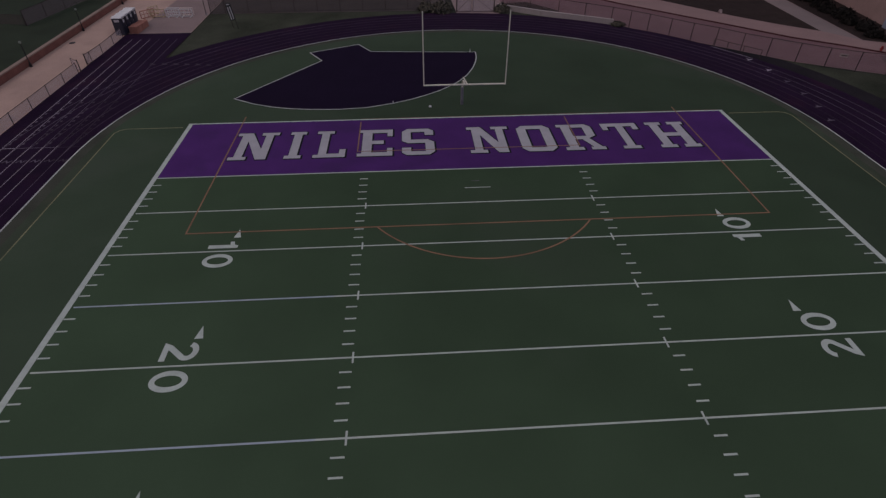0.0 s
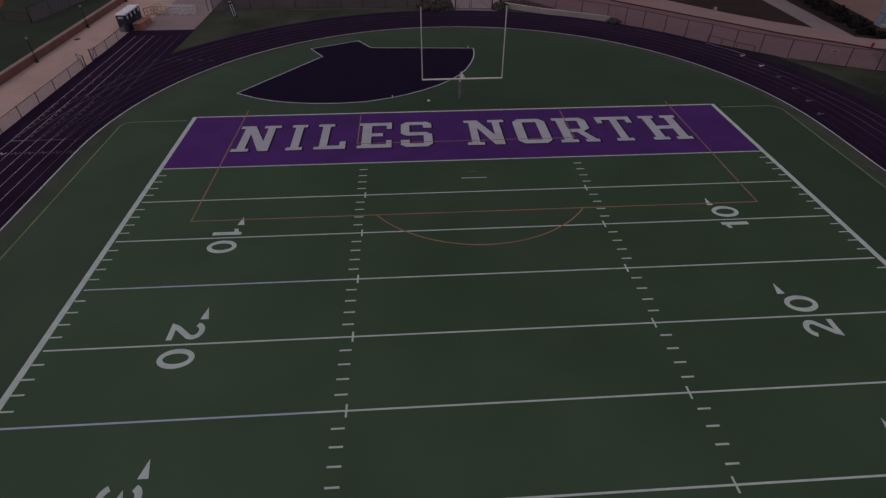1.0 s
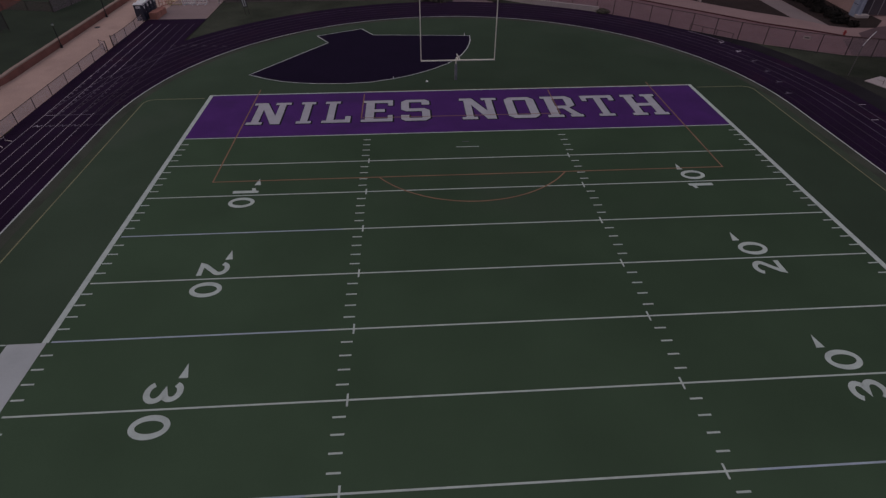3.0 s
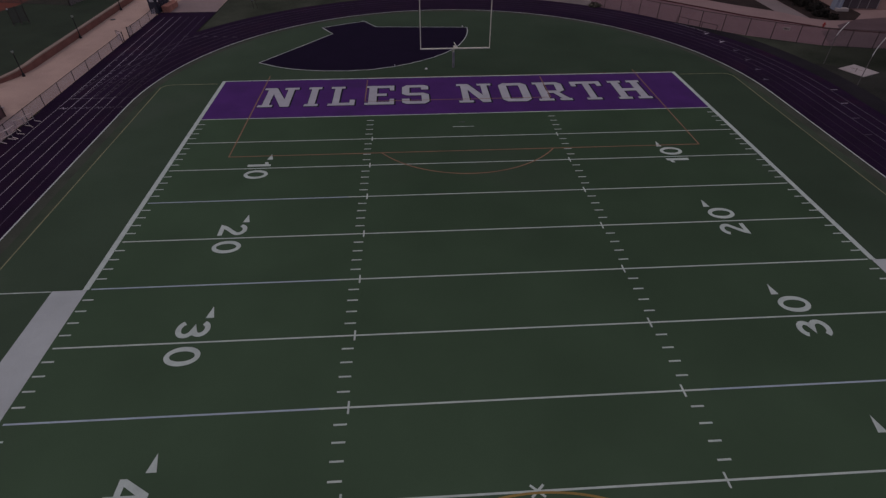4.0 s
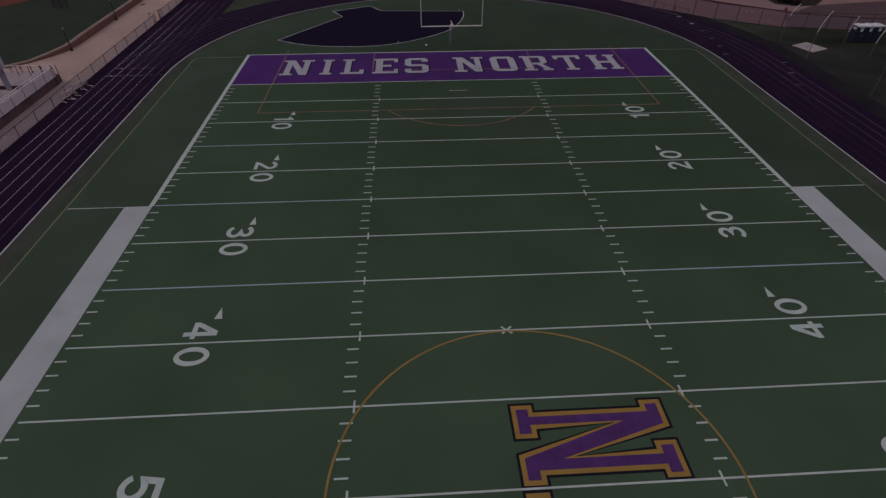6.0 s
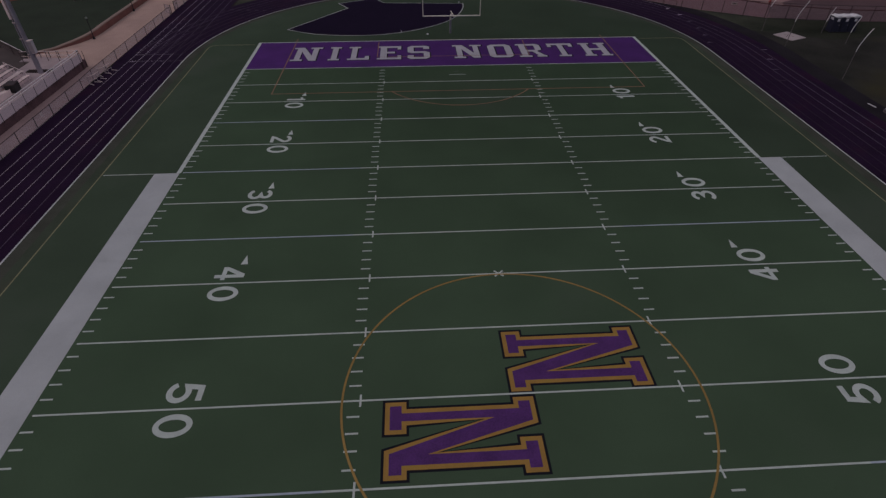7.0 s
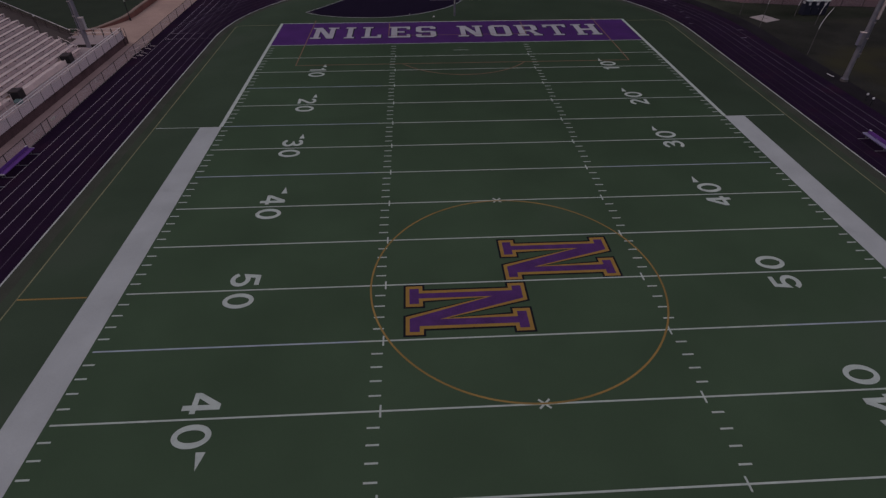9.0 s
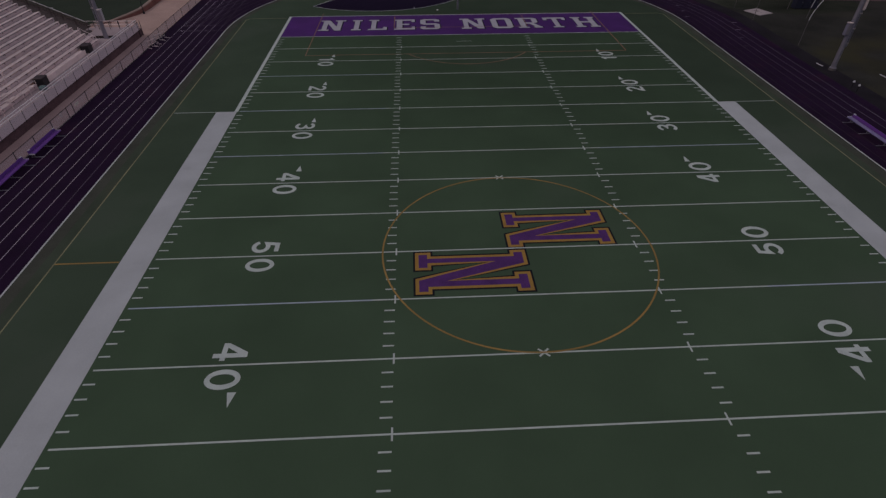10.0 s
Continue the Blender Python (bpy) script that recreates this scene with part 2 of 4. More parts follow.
def rod(bm, a, b, r, r2=None, seg=8):
    a, b = Vector(a), Vector(b)
    d = b - a
    m = Matrix.Translation((a + b) / 2) @ d.to_track_quat("Z", "Y").to_matrix().to_4x4()
    bmesh.ops.create_cone(bm, cap_ends=True, segments=seg, radius1=r, radius2=r if r2 is None else r2, depth=d.length, matrix=m)
    return bm


def tube(bm, pts, r, seg=6):
    for a, b in zip(pts, pts[1:]):
        rod(bm, a, b, r, seg=seg)
    return bm


def ball(bm, c, r, squash=1.0, seg=12):
    bmesh.ops.create_uvsphere(bm, u_segments=seg, v_segments=seg // 2, radius=r, matrix=Matrix.Translation(c) @ Matrix.Diagonal((1, 1, squash, 1)))
    return bm


def sheet(loops, z):
    """A flat face inside the first loop of points, less the other loops."""
    from mathutils.geometry import tessellate_polygon
    bm = bmesh.new()
    vs = [bm.verts.new((p[0], p[1], z)) for lp in loops for p in lp]
    for a, b, c in tessellate_polygon([[Vector((p[0], p[1], 0)) for p in lp] for lp in loops]):
        va, vb, vc = vs[a], vs[b], vs[c]
        area = (vb.co - va.co).cross(vc.co - va.co).z
        if abs(area) < 1e-9:
            continue
        bm.faces.new((va, vb, vc) if area > 0 else (va, vc, vb))
    return bm


def ribbon(pts, w, z, closed=False, bm=None):
    """A flat strip of width w along a line, mitred at its corners."""
    bm = bm or bmesh.new()
    n, rows = len(pts), []
    for i, p in enumerate(pts):
        p = Vector(p[:2])
        a = Vector(pts[i - 1][:2]) if (i or closed) else None
        b = Vector(pts[(i + 1) % n][:2]) if (i < n - 1 or closed) else None
        d1 = (p - a).normalized() if a else (b - p).normalized()
        d2 = (b - p).normalized() if b else d1
        n1, n2 = Vector((-d1.y, d1.x)), Vector((-d2.y, d2.x))
        m = (n1 + n2)
        m = m.normalized() if m.length > 1e-4 else n1
        k = w / 2 / max(0.35, m.dot(n1))
        rows.append((bm.verts.new((*(p + m * k), z)), bm.verts.new((*(p - m * k), z))))
    for i in range(n if closed else n - 1):
        a, b = rows[i], rows[(i + 1) % n]
        bm.faces.new((a[0], a[1], b[1], b[0]))
    return bm


def strip(x0, y0, x1, y1, z):
    bm = bmesh.new()
    bm.faces.new([bm.verts.new(p) for p in ((x0, y0, z), (x1, y0, z), (x1, y1, z), (x0, y1, z))])
    return bm


def grow(pts, d):
    """The outline moved outwards by d, corners mitred and blunted."""
    area = sum(a[0] * b[1] - b[0] * a[1] for a, b in zip(pts, pts[1:] + pts[:1]))
    s, out, n = (1 if area > 0 else -1), [], len(pts)
    for i in range(n):
        p, a, b = (Vector(pts[j % n]) for j in (i, i - 1, i + 1))
        d1, d2 = (p - a).normalized(), (b - p).normalized()
        n1, n2 = Vector((d1.y, -d1.x)) * s, Vector((d2.y, -d2.x)) * s
        m = (n1 + n2).normalized()
        q = p + m * d / max(0.5, m.dot(n1))
        out.append((q.x, q.y))
    return out


YD = 0.9144
R_IN, CY_N, CY_S = 32.05, 3.2, -94.64


def oval(r, steps=56):
    """The closed line of the track at r from its ends' centres."""
    pts = [(r * math.cos(a), CY_N + r * math.sin(a)) for a in (math.pi * i / steps for i in range(steps + 1))]
    return pts + [(r * math.cos(a), CY_S + r * math.sin(a)) for a in (math.pi + math.pi * i / steps for i in range(steps + 1))]


# ---- ground, track and turf ----
ground = tagged(part("ground", strip(-1500, -1500, 1500, 1500, -0.05), GRASS), "dull green mown grass ground round the stadium", "ground", kind="structure")
OUTER = 39.8
track = tagged(part("running_track", sheet([oval(OUTER), oval(R_IN)], 0.0), RUBBER), "black rubber six-lane running track with pale lines", "track", kind="structure")
chute = part("sprint_chute", sheet([[(-39.95, 3.0), (-39.9, 35.98), (-32.0, 36.02), (-32.2, 27.2), (-32.0, 15.0)]], 0.004), RUBBER, track)
margin = tagged(part("track_margin", ribbon([(40.95, -110), (40.95, CY_N)] + [(40.95 * math.cos(radians(a)), CY_N + 40.95 * math.sin(radians(a))) for a in range(3, 40, 3)], 2.4, -0.035), ASPHALT), "narrow grey gravel margin beside the running track", "ground", kind="structure")
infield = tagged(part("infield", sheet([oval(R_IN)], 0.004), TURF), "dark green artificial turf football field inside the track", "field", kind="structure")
part("kerb", ribbon(oval(R_IN), 0.125, 0.022, True), KERB, track, "white painted inner kerb line")
LANE_W, LANE_0 = 1.085, 31.92
for s in (-1, 1):
    part("thin_turf", strip(min(s * 30.4, s * 31.98), -76, max(s * 30.4, s * 31.98), 7.5, 0.0066), THIN, infield, "thin worn turf between touch line and kerb")
part("trodden_edge", ribbon(oval(R_IN - 0.52), 0.8, 0.0085, True), DIRT, infield, "worn brownish strip of turf beside the kerb")
for k in range(1, 7):
    r = LANE_0 + k * LANE_W
    east = LANE_FAINT if k < 3 else LANE_DIM if k == 3 else LANE
    part("lane_line", ribbon(oval(r)[:21], 0.075, 0.012), east, track)
    part("lane_line", ribbon(oval(r)[20:57], 0.07, 0.012), LANE if k > 4 else LANE_DIM, track)
    part("lane_line", ribbon(oval(r)[57:], 0.075, 0.012), LANE, track)
    part("lane_line", strip(-r - 0.026, CY_S, -r + 0.026, 6.0, 0.013), LANE_FRESH if k > 1 else LANE, track)
    part("lane_line", strip(r - 0.035, CY_S, r + 0.035, CY_N, 0.013), east, track)
    part("chute_lane_line", strip(-r - 0.03, 6.0, -r + 0.03, 15.0, 0.015), LANE_FRESH if k > 4 else LANE if k > 2 else LANE_DIM, track)
    part("chute_lane_line", strip(-r - 0.03, 15.0, -r + 0.03, 33.7, 0.015), LANE_FRESH if k > 3 else LANE, track)
# start and exchange marks across the lanes
for k in range(6):
    x = LANE_0 + (k + 0.5) * LANE_W
    part("start_line", strip(-x - 0.5, 5.62, -x + 0.5, 5.70, 0.016), LANE_FRESH if k > 4 else LANE if k > 1 else LANE_FAINT, track)
    part("lane_mark", ribbon([(-x - 0.34, 3.24), (-x - 0.1, 3.56), (-x + 0.1, 3.24), (-x + 0.34, 3.56)], 0.11, 0.016), LANE_FRESH if k > 4 else LANE if k > 1 else LANE_DIM, track, "unreadable lane marking")
    for y in [6.3 + 0.85 * j for j in range(9)] + [14.6, 16.4, 18.2, 20.0]:
        part("hurdle_mark", strip(-x - 0.42, y, -x - 0.22, y + 0.3, 0.018), LANE_FAINT if k < 2 else LANE_DIM if k < 4 else LANE, track)
    r = LANE_0 + (k + 0.85) * LANE_W
    for deg, step in ((29.6 - 4.7 * (5 - k), 1.5), (141.8 + 0.99 * k, 2.0)):
        a0, r = radians(deg), LANE_0 + (k + step) * LANE_W
        tri = [((r + u) * math.cos(a0 + v), CY_N + (r + u) * math.sin(a0 + v)) for u, v in ((-0.46, -0.005), (0.30, -0.005), (0.30, -0.001), (0.06, 0.001), (-0.08, 0.011), (-0.20, 0.001), (-0.46, -0.001))]
        part("exchange_mark", sheet([tri], 0.016), LANE_FRESH if k > 3 and deg < 90 else LANE if deg < 90 else LANE_DIM, track)
    if k > 1:
        sx, sy = LANE_0 + (k + 1.45) * LANE_W, 3.6 - 3.3 * (5 - k)
        part("stagger_line", strip(sx - 0.42, sy - 0.06, sx + 0.30, sy + 0.06, 0.016), LANE_FRESH if k > 3 else LANE if k > 2 else LANE_DIM, track)

part("outer_line", ribbon([(39.48 * math.cos(radians(a)), CY_N + 39.48 * math.sin(radians(a))) for a in np.arange(29.5, 37.1, 0.5)], 0.09, 0.016), LANE_FRESH, track, "freshly painted outer edge line")

# black jump area behind the end zone, with its white border
arc = [(-21.72, 14.57), (-19.6, 13.28), (-17.8, 12.5), (-16.0, 12.03), (-14.2, 11.75), (-11.4, 11.6), (-8.8, 11.83), (-6.3, 12.65), (-4.8, 13.35),
       (-3.3, 14.25), (-1.8, 15.35), (-0.3, 16.75), (0.6, 17.9), (1.5, 19.4), (2.3, 21.4), (2.8, 23.2), (3.05, 24.7), (3.12, 26.3)]
jump_outline = [(x, y + 0.02 * (y - 4)) for x, y in arc + [(-9.03, 27.15), (-10.62, 29.75), (-16.06, 27.15), (-14.41, 24.5)]]
jump = tagged(part("jump_area", sheet([jump_outline], 0.010), DPAD), "black rubber jumping area edged with a white line", "sports surface", kind="structure")
part("border_line", ribbon(jump_outline, 0.11, 0.016, True), KERB, jump)

# ---- field markings ----
SL = 24.05
part("side_turf", sheet([oval(R_IN), [(-SL - 0.3, 9.4), (-SL - 0.3, -110), (SL + 0.3, -110), (SL + 0.3, 9.4)]], 0.0049), SIDE, infield, "slightly duller turf round the field of play")
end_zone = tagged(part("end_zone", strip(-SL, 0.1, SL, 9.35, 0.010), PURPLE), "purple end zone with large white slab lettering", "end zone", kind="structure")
part("end_line", strip(-SL - 0.38, 9.30, SL + 0.38, 9.47, 0.0185), LINE, infield)
part("back_line", strip(-9.2, 9.475, 24.0, 9.54, 0.0185), ORANGE_FAINT, infield)
part("goal_line", strip(-SL, 0.05, SL, 0.17, 0.018), LINE, infield)
for s in (-1, 1):
    part("sideline", strip(min(s * SL, s * (SL + 0.36)), -22.9, max(s * SL, s * (SL + 0.36)), 9.30, 0.020), LINE, infield)
    part("team_border", strip(min(s * (SL + 0.1), s * 26.15), -68.6, max(s * (SL + 0.1), s * 26.15), -22.902, 0.014), BORDER, infield, "wide pale painted border beside the sideline")
    part("restraining_line", strip(min(s * 26.2, s * 30.2), -22.98, max(s * 26.2, s * 30.2), -22.9, 0.014), LINE, infield)
blue = {5: (), 15: (-1,), 25: (-1,), 35: (-1, 1), 55: (-1, 1)}
for yd in range(5, 81, 5):
    y, w = -yd * YD, 0.050
    sides = blue.get(yd, ())
    cuts = [-23.92, -9.5, 15.0 if yd == 55 else 9.5, 23.92]
    for i, (x0, x1) in enumerate(zip(cuts, cuts[1:])):
        m = LINE_BLUE if (i - 1) in sides else LINE
        part("yard_line", strip(x0, y - w, x1, y + w, 0.018), m, infield)
    if yd < 75:
        for s in (-1, 1):
            x = s * 8.128
            part("hash_cross", strip(x - 0.05, y - 0.36, x + 0.05, y + 0.36, 0.022), LINE, infield)
dash = None
for yd in range(1, 74):
    if yd % 5 == 0:
        continue
    for x in (-8.44, 8.44, -23.72, 23.72):
        if dash is None:
            dash = part("hash_mark", strip(-0.31, -0.05, 0.31, 0.05, 0.018), LINE, infield)
            dash.matrix_basis = pose(x, -yd * YD, 0)
        else:
            share("hash_mark", dash, infield, (x, -yd * YD, 0))
part("conversion_mark", strip(-0.95, -2.68, 0.98, -2.60, 0.018), LINE, infield)
part("conversion_mark", strip(-0.35, -1.74, 0.25, -1.68, 0.018), LANE, infield)
for y in (-40 * YD, -60 * YD):
    for a in (43, -43):
        d = Vector((math.cos(radians(a)), math.sin(radians(a)))) * 0.39
        part("kickoff_cross", ribbon([(0.03 - d.x, y - d.y), (0.03 + d.x, y + d.y)], 0.11, 0.024 + 0.002 * (a > 0)), LINE, infield)

# soccer lines
def arc_pts(cx, cy, r, a0, a1, n=64):
    return [(cx + r * math.cos(radians(a0 + (a1 - a0) * i / n)), cy + r * math.sin(radians(a0 + (a1 - a0) * i / n))) for i in range(n + 1)]


part("centre_circle", ribbon(arc_pts(0.06, -45.75, 9.1, 0, 360, 120)[:-1], 0.11, 0.027, True), ORANGE, infield)
part("penalty_arc", ribbon(arc_pts(0, -2.05, 8.85, -144.5, -35.5), 0.11, 0.026), ORANGE_FAINT, infield)
part("penalty_box_line", ribbon([(-19.68, 10.6), (-19.75, -7.15), (19.85, -7.15), (19.95, 10.35)], 0.11, 0.025), ORANGE_FAINT, infield)
part("goal_box_line", ribbon([(-9.17, 8.9), (-9.17, 3.4), (9.3, 3.4), (9.3, 8.9)], 0.10, 0.028), ORANGE_FAINT, infield)
for s in (-1, 1):
    part("touch_line", ribbon([(s * 24.75, 8.75), (s * 29.4, 8.75), (s * 30.0, 8.55), (s * 30.35, 8.0), (s * 30.35, -74.0)], 0.095, 0.012), YELLOW, infield)
    part("halfway_line", strip(min(s * 26.2, s * 30.3), -45.95, max(s * 26.2, s * 30.3), -45.83, 0.016), ORANGE, infield)


# yard numbers
def number(ch):
    """A digit 1.25 wide and 1.85 high as loops or a stroke."""
    w, h, t = 1.22, 1.85, 0.30
    if ch == "0":
        e = lambda rx, ry: [(w / 2 + rx * math.cos(2 * math.pi * i / 40), h / 2 + ry * math.sin(2 * math.pi * i / 40)) for i in range(40)]
        return sheet([e(w / 2 + 0.04, h / 2), e(w / 2 - t + 0.03, h / 2 - t + 0.02)], 0)
    if ch == "1":
        return sheet([[(0.50, 0), (0.84, 0), (0.84, h), (0.58, h), (0.50, h - 0.22), (0.18, h - 0.30), (0.18, h - 0.56), (0.50, h - 0.50)]], 0)
    if ch == "4":
        return sheet([[(0.74, 0), (1.04, 0), (1.04, 0.42), (1.24, 0.42), (1.24, 0.70), (1.04, 0.70), (1.04, h), (0.70, h), (0.0, 0.72), (0.0, 0.42), (0.74, 0.42)],
                      [(0.74, 0.70), (0.74, 1.32), (0.33, 0.70)]], 0)
    if ch == "2":
        top = [(0.61 + 0.46 * math.cos(radians(a)), 1.30 + 0.40 * math.sin(radians(a))) for a in range(170, -46, -18)]
        return ribbon(top + [(0.30, 0.34), (0.22, 0.15), (1.22, 0.15)], t, 0)
    if ch == "3":
        up = [(0.57 + 0.44 * math.cos(radians(a)), 1.34 + 0.36 * math.sin(radians(a))) for a in range(165, -61, -18)]
        dn = [(0.57 + 0.50 * math.cos(radians(a)), 0.56 + 0.41 * math.sin(radians(a))) for a in range(58, -166, -18)]
        return ribbon(up + [(0.62, 0.98)] + dn, t, 0)
    low = [(0.56 + 0.49 * math.cos(radians(a)), 0.62 + 0.47 * math.sin(radians(a))) for a in range(120, -161, -20)]
    return ribbon([(1.10, 1.70), (0.30, 1.70), (0.20, 0.98)] + low, t, 0)


digits = {}
for yd in (10, 20, 30, 40, 50, 60):
    y, text = -yd * YD, str(yd if yd <= 50 else 100 - yd)
    for s in (-1, 1):
        for i, ch in enumerate(text):
            along = 0.33 if i else -1.14 if ch == "1" else -1.55
            turn = -90 if s < 0 else 90
            loc = (s * 17.9, y - along, 0.021) if s < 0 else (s * 17.9, y + along, 0.021)
            if ch not in digits:
                digits[ch] = part("yard_number", number(ch), LINE, infield)
                digits[ch].matrix_basis = pose(*loc, 0, 0, turn)
            else:
                share("yard_number", digits[ch], infield, loc, turn)
        if yd != 50:
            d = 1 if yd < 50 else -1
            y0 = y + d * (1.38 if yd == 10 and s < 0 else 1.78)
            part("direction_arrow", sheet([[(s * 16.52, y0), (s * 16.06, y0), (s * 16.30, y0 + d * 0.92)]], 0.021), LINE, infield)


# end zone words
def letter(ch, w):
    """One slab-serif capital of height 4.6 and width w, as loops."""
    h, t, f, g = 4.65, 0.68, 0.48, 0.34
    c, d = w / 2, 0.60
    if ch == "N":
        return [[(0, 0), (1.42, 0), (1.42, f), (1.07, f), (1.07, 3.15), (w - 1.28, 0), (w - 0.45, 0), (w - 0.45, h - f), (w, h - f), (w, h), (w - 1.46, h), (w - 1.46, h - f),
                 (w - 1.1, h - f), (w - 1.1, 1.75), (1.22, h), (0, h), (0, h - f), (0.4, h - f), (0.4, f), (0, f)]]
    if ch == "I":
        return [[(0, 0), (w, 0), (w, f), (c + t / 2, f), (c + t / 2, h - f), (w, h - f), (w, h), (0, h), (0, h - f), (c - t / 2, h - f), (c - t / 2, f), (0, f)]]
    if ch == "L":
        return [[(0, 0), (w, 0), (w, 1.3), (w - 0.5, 1.3), (w - 0.5, d), (1.06, d), (1.06, h - f), (1.42, h - f), (1.42, h), (0, h), (0, h - f), (0.4, h - f), (0.4, f), (0, f)]]
    if ch == "E":
        return [[(0, 0), (w, 0), (w, 1.3), (w - 0.45, 1.3), (w - 0.45, d), (1.15, d), (1.15, 2.05), (w - 0.75, 2.05), (w - 0.75, 2.65), (1.15, 2.65), (1.15, h - d), (w - 0.45, h - d),
                 (w - 0.45, h - 1.25), (w, h - 1.25), (w, h), (0, h), (0, h - f), (g, h - f), (g, f), (0, f)]]
    if ch == "S":
        return [[(0.4, 0), (w - 0.45, 0), (w, 0.5), (w, 2.2), (w - 0.5, 2.65), (0.75, 2.65), (0.75, h - d), (w - 0.75, h - d), (w - 0.75, h - 1.2), (w, h - 1.2), (w, h - 0.4), (w - 0.4, h),
                 (0.45, h), (0, h - 0.5), (0, 2.45), (0.5, 2.02), (w - 0.75, 2.02), (w - 0.75, d), (0.75, d), (0.75, 1.25), (0, 1.25), (0, 0.4)]]
    if ch == "O":
        return [[(0.5, 0), (w - 0.5, 0), (w, 0.55), (w, h - 0.55), (w - 0.5, h), (0.5, h), (0, h - 0.55), (0, 0.55)],
                [(0.82, 0.66), (0.82, h - 0.66), (w - 0.82, h - 0.66), (w - 0.82, 0.66)]]
    if ch == "R":
        return [[(0, 0), (1.5, 0), (1.5, f), (1.12, f), (1.12, 1.85), (1.75, 1.85), (w - 0.95, f), (w - 1.2, f), (w - 1.2, 0), (w, 0), (w, f), (w - 0.2, f), (w - 0.95, 2.0), (w - 0.3, 2.5), (w - 0.3, h - 0.5),
                 (w - 0.75, h), (0, h), (0, h - f), (g, h - f), (g, f), (0, f)], [(1.12, 2.45), (1.12, h - d), (w - 1.08, h - d), (w - 1.08, 2.45)]]
    if ch == "T":
        return [[(c - 0.75, 0), (c + 0.75, 0), (c + 0.75, f), (c + t / 2, f), (c + t / 2, h - d), (w - 0.5, h - d), (w - 0.5, h - 1.25), (w, h - 1.25), (w, h), (0, h), (0, h - 1.25), (0.5, h - 1.25),
                 (0.5, h - d), (c - t / 2, h - d), (c - t / 2, f), (c - 0.75, f)]]
    return [[(0, 0), (1.4, 0), (1.4, f), (1.08, f), (1.08, 2.0), (w - 1.08, 2.0), (w - 1.08, f), (w - 1.4, f), (w - 1.4, 0), (w, 0), (w, f), (w - 0.3, f), (w - 0.3, h - f), (w, h - f), (w, h), (w - 1.4, h),
             (w - 1.4, h - f), (w - 1.08, h - f), (w - 1.08, 2.62), (1.08, 2.62), (1.08, h - f), (1.4, h - f), (1.4, h), (0, h), (0, h - f), (0.3, h - f), (0.3, f), (0, f)]]


for ch, x0, x1 in (("N", -19.5, -16.03), ("I", -15.05, -13.71), ("L", -12.76, -10.17), ("E", -9.2, -6.32), ("S", -5.53, -2.83),
                   ("N", 0.1, 3.7), ("O", 4.45, 7.36), ("R", 8.06, 11.38), ("T", 12.04, 15.22), ("H", 16.08, 19.5)):
    loops = [[(x0 + x, 2.58 + y) for x, y in lp] for lp in letter(ch, x1 - x0)]
    edge = [grow(loops[0], 0.10)] + [grow(lp, -0.10) for lp in loops[1:]]
    part("letter_edge", sheet([[(x + 0.06, y - 0.05) for x, y in lp] for lp in edge], 0.015), SHADOW, end_zone, "black drop edge of the letter")
    part("letter", sheet(loops, 0.020), LETTER, end_zone, "white block letter " + ch)

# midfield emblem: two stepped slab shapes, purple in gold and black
def slab_shape(x, y):
    o = [(-6.66, -46.08), (-6.09, -46.08), (-6.09, -46.50), (-0.33, -46.50), (-0.33, -46.08), (0.24, -46.08), (0.24, -47.18), (-4.9, -48.72), (-0.33, -48.72), (-0.33, -48.30), (0.24, -48.30), (0.24, -49.62),
         (-0.33, -49.62), (-0.33, -49.22), (-6.09, -49.22), (-6.09, -49.66), (-6.66, -49.66), (-6.66, -48.62), (-1.6, -46.94), (-6.09, -46.94), (-6.09, -47.40), (-6.66, -47.40)]
    return [(px + x, py + y) for px, py in o]


emblem = thing("midfield_emblem", (0, -45.7, 0.012), 0, "purple and gold stepped slab emblem at midfield", "emblem", kind="structure")
for dx, dy in ((0, 45.63), (6.34, 45.63 + 4.37)):
    core = slab_shape(dx, dy)
    part("emblem_border", sheet([grow(core, 0.36)], 0.000), SHADOW, emblem)
    part("emblem_trim", sheet([grow(core, 0.23)], 0.003), GOLD, emblem)
    part("emblem_core", sheet([core], 0.006), EMBLEM, emblem)

# ---- paths, lawns and banks ----
walkway = tagged(part("walkway", sheet([[(-40.0, -110), (-40.0, 36.0), (-32.05, 36.04), (-31.9, 70), (-46.2, 70), (-46.2, 14.6), (-46.9, 12.7), (-51.2, 6.0), (-75, -14), (-75, -110)]], -0.016), CONCRETE),
                 "warm beige concrete walkway beside the running track", "walkway", kind="structure")
lawn = tagged(part("lawn", sheet([[(-46.4, 120), (-46.4, 14.6), (-47.1, 12.9), (-51.2, 6.5), (-66, 18.8), (-130, 73), (-130, 120)]], -0.02), LAWN), "dark green baseball lawn behind the low wall", "lawn", kind="structure")
clay = tagged(part("clay_infield", sheet([arc_pts(-78.5, 43.5, 16.5, 0, 360, 64)[:-1]], -0.008), CLAY), "reddish clay baseball infield in the lawn", "infield", kind="structure")
plaza = tagged(part("plaza", sheet([[(9.2, 45.9), (16.4, 40.9), (22.3, 36.9), (30, 29.3), (38.6, 21.5), (46.1, 17.2), (56.8, 14.9), (110, 10), (110, 110), (9, 110)]], -0.03), PLAZA),
               "pinkish concrete paths behind the curved fence", "path", kind="structure")
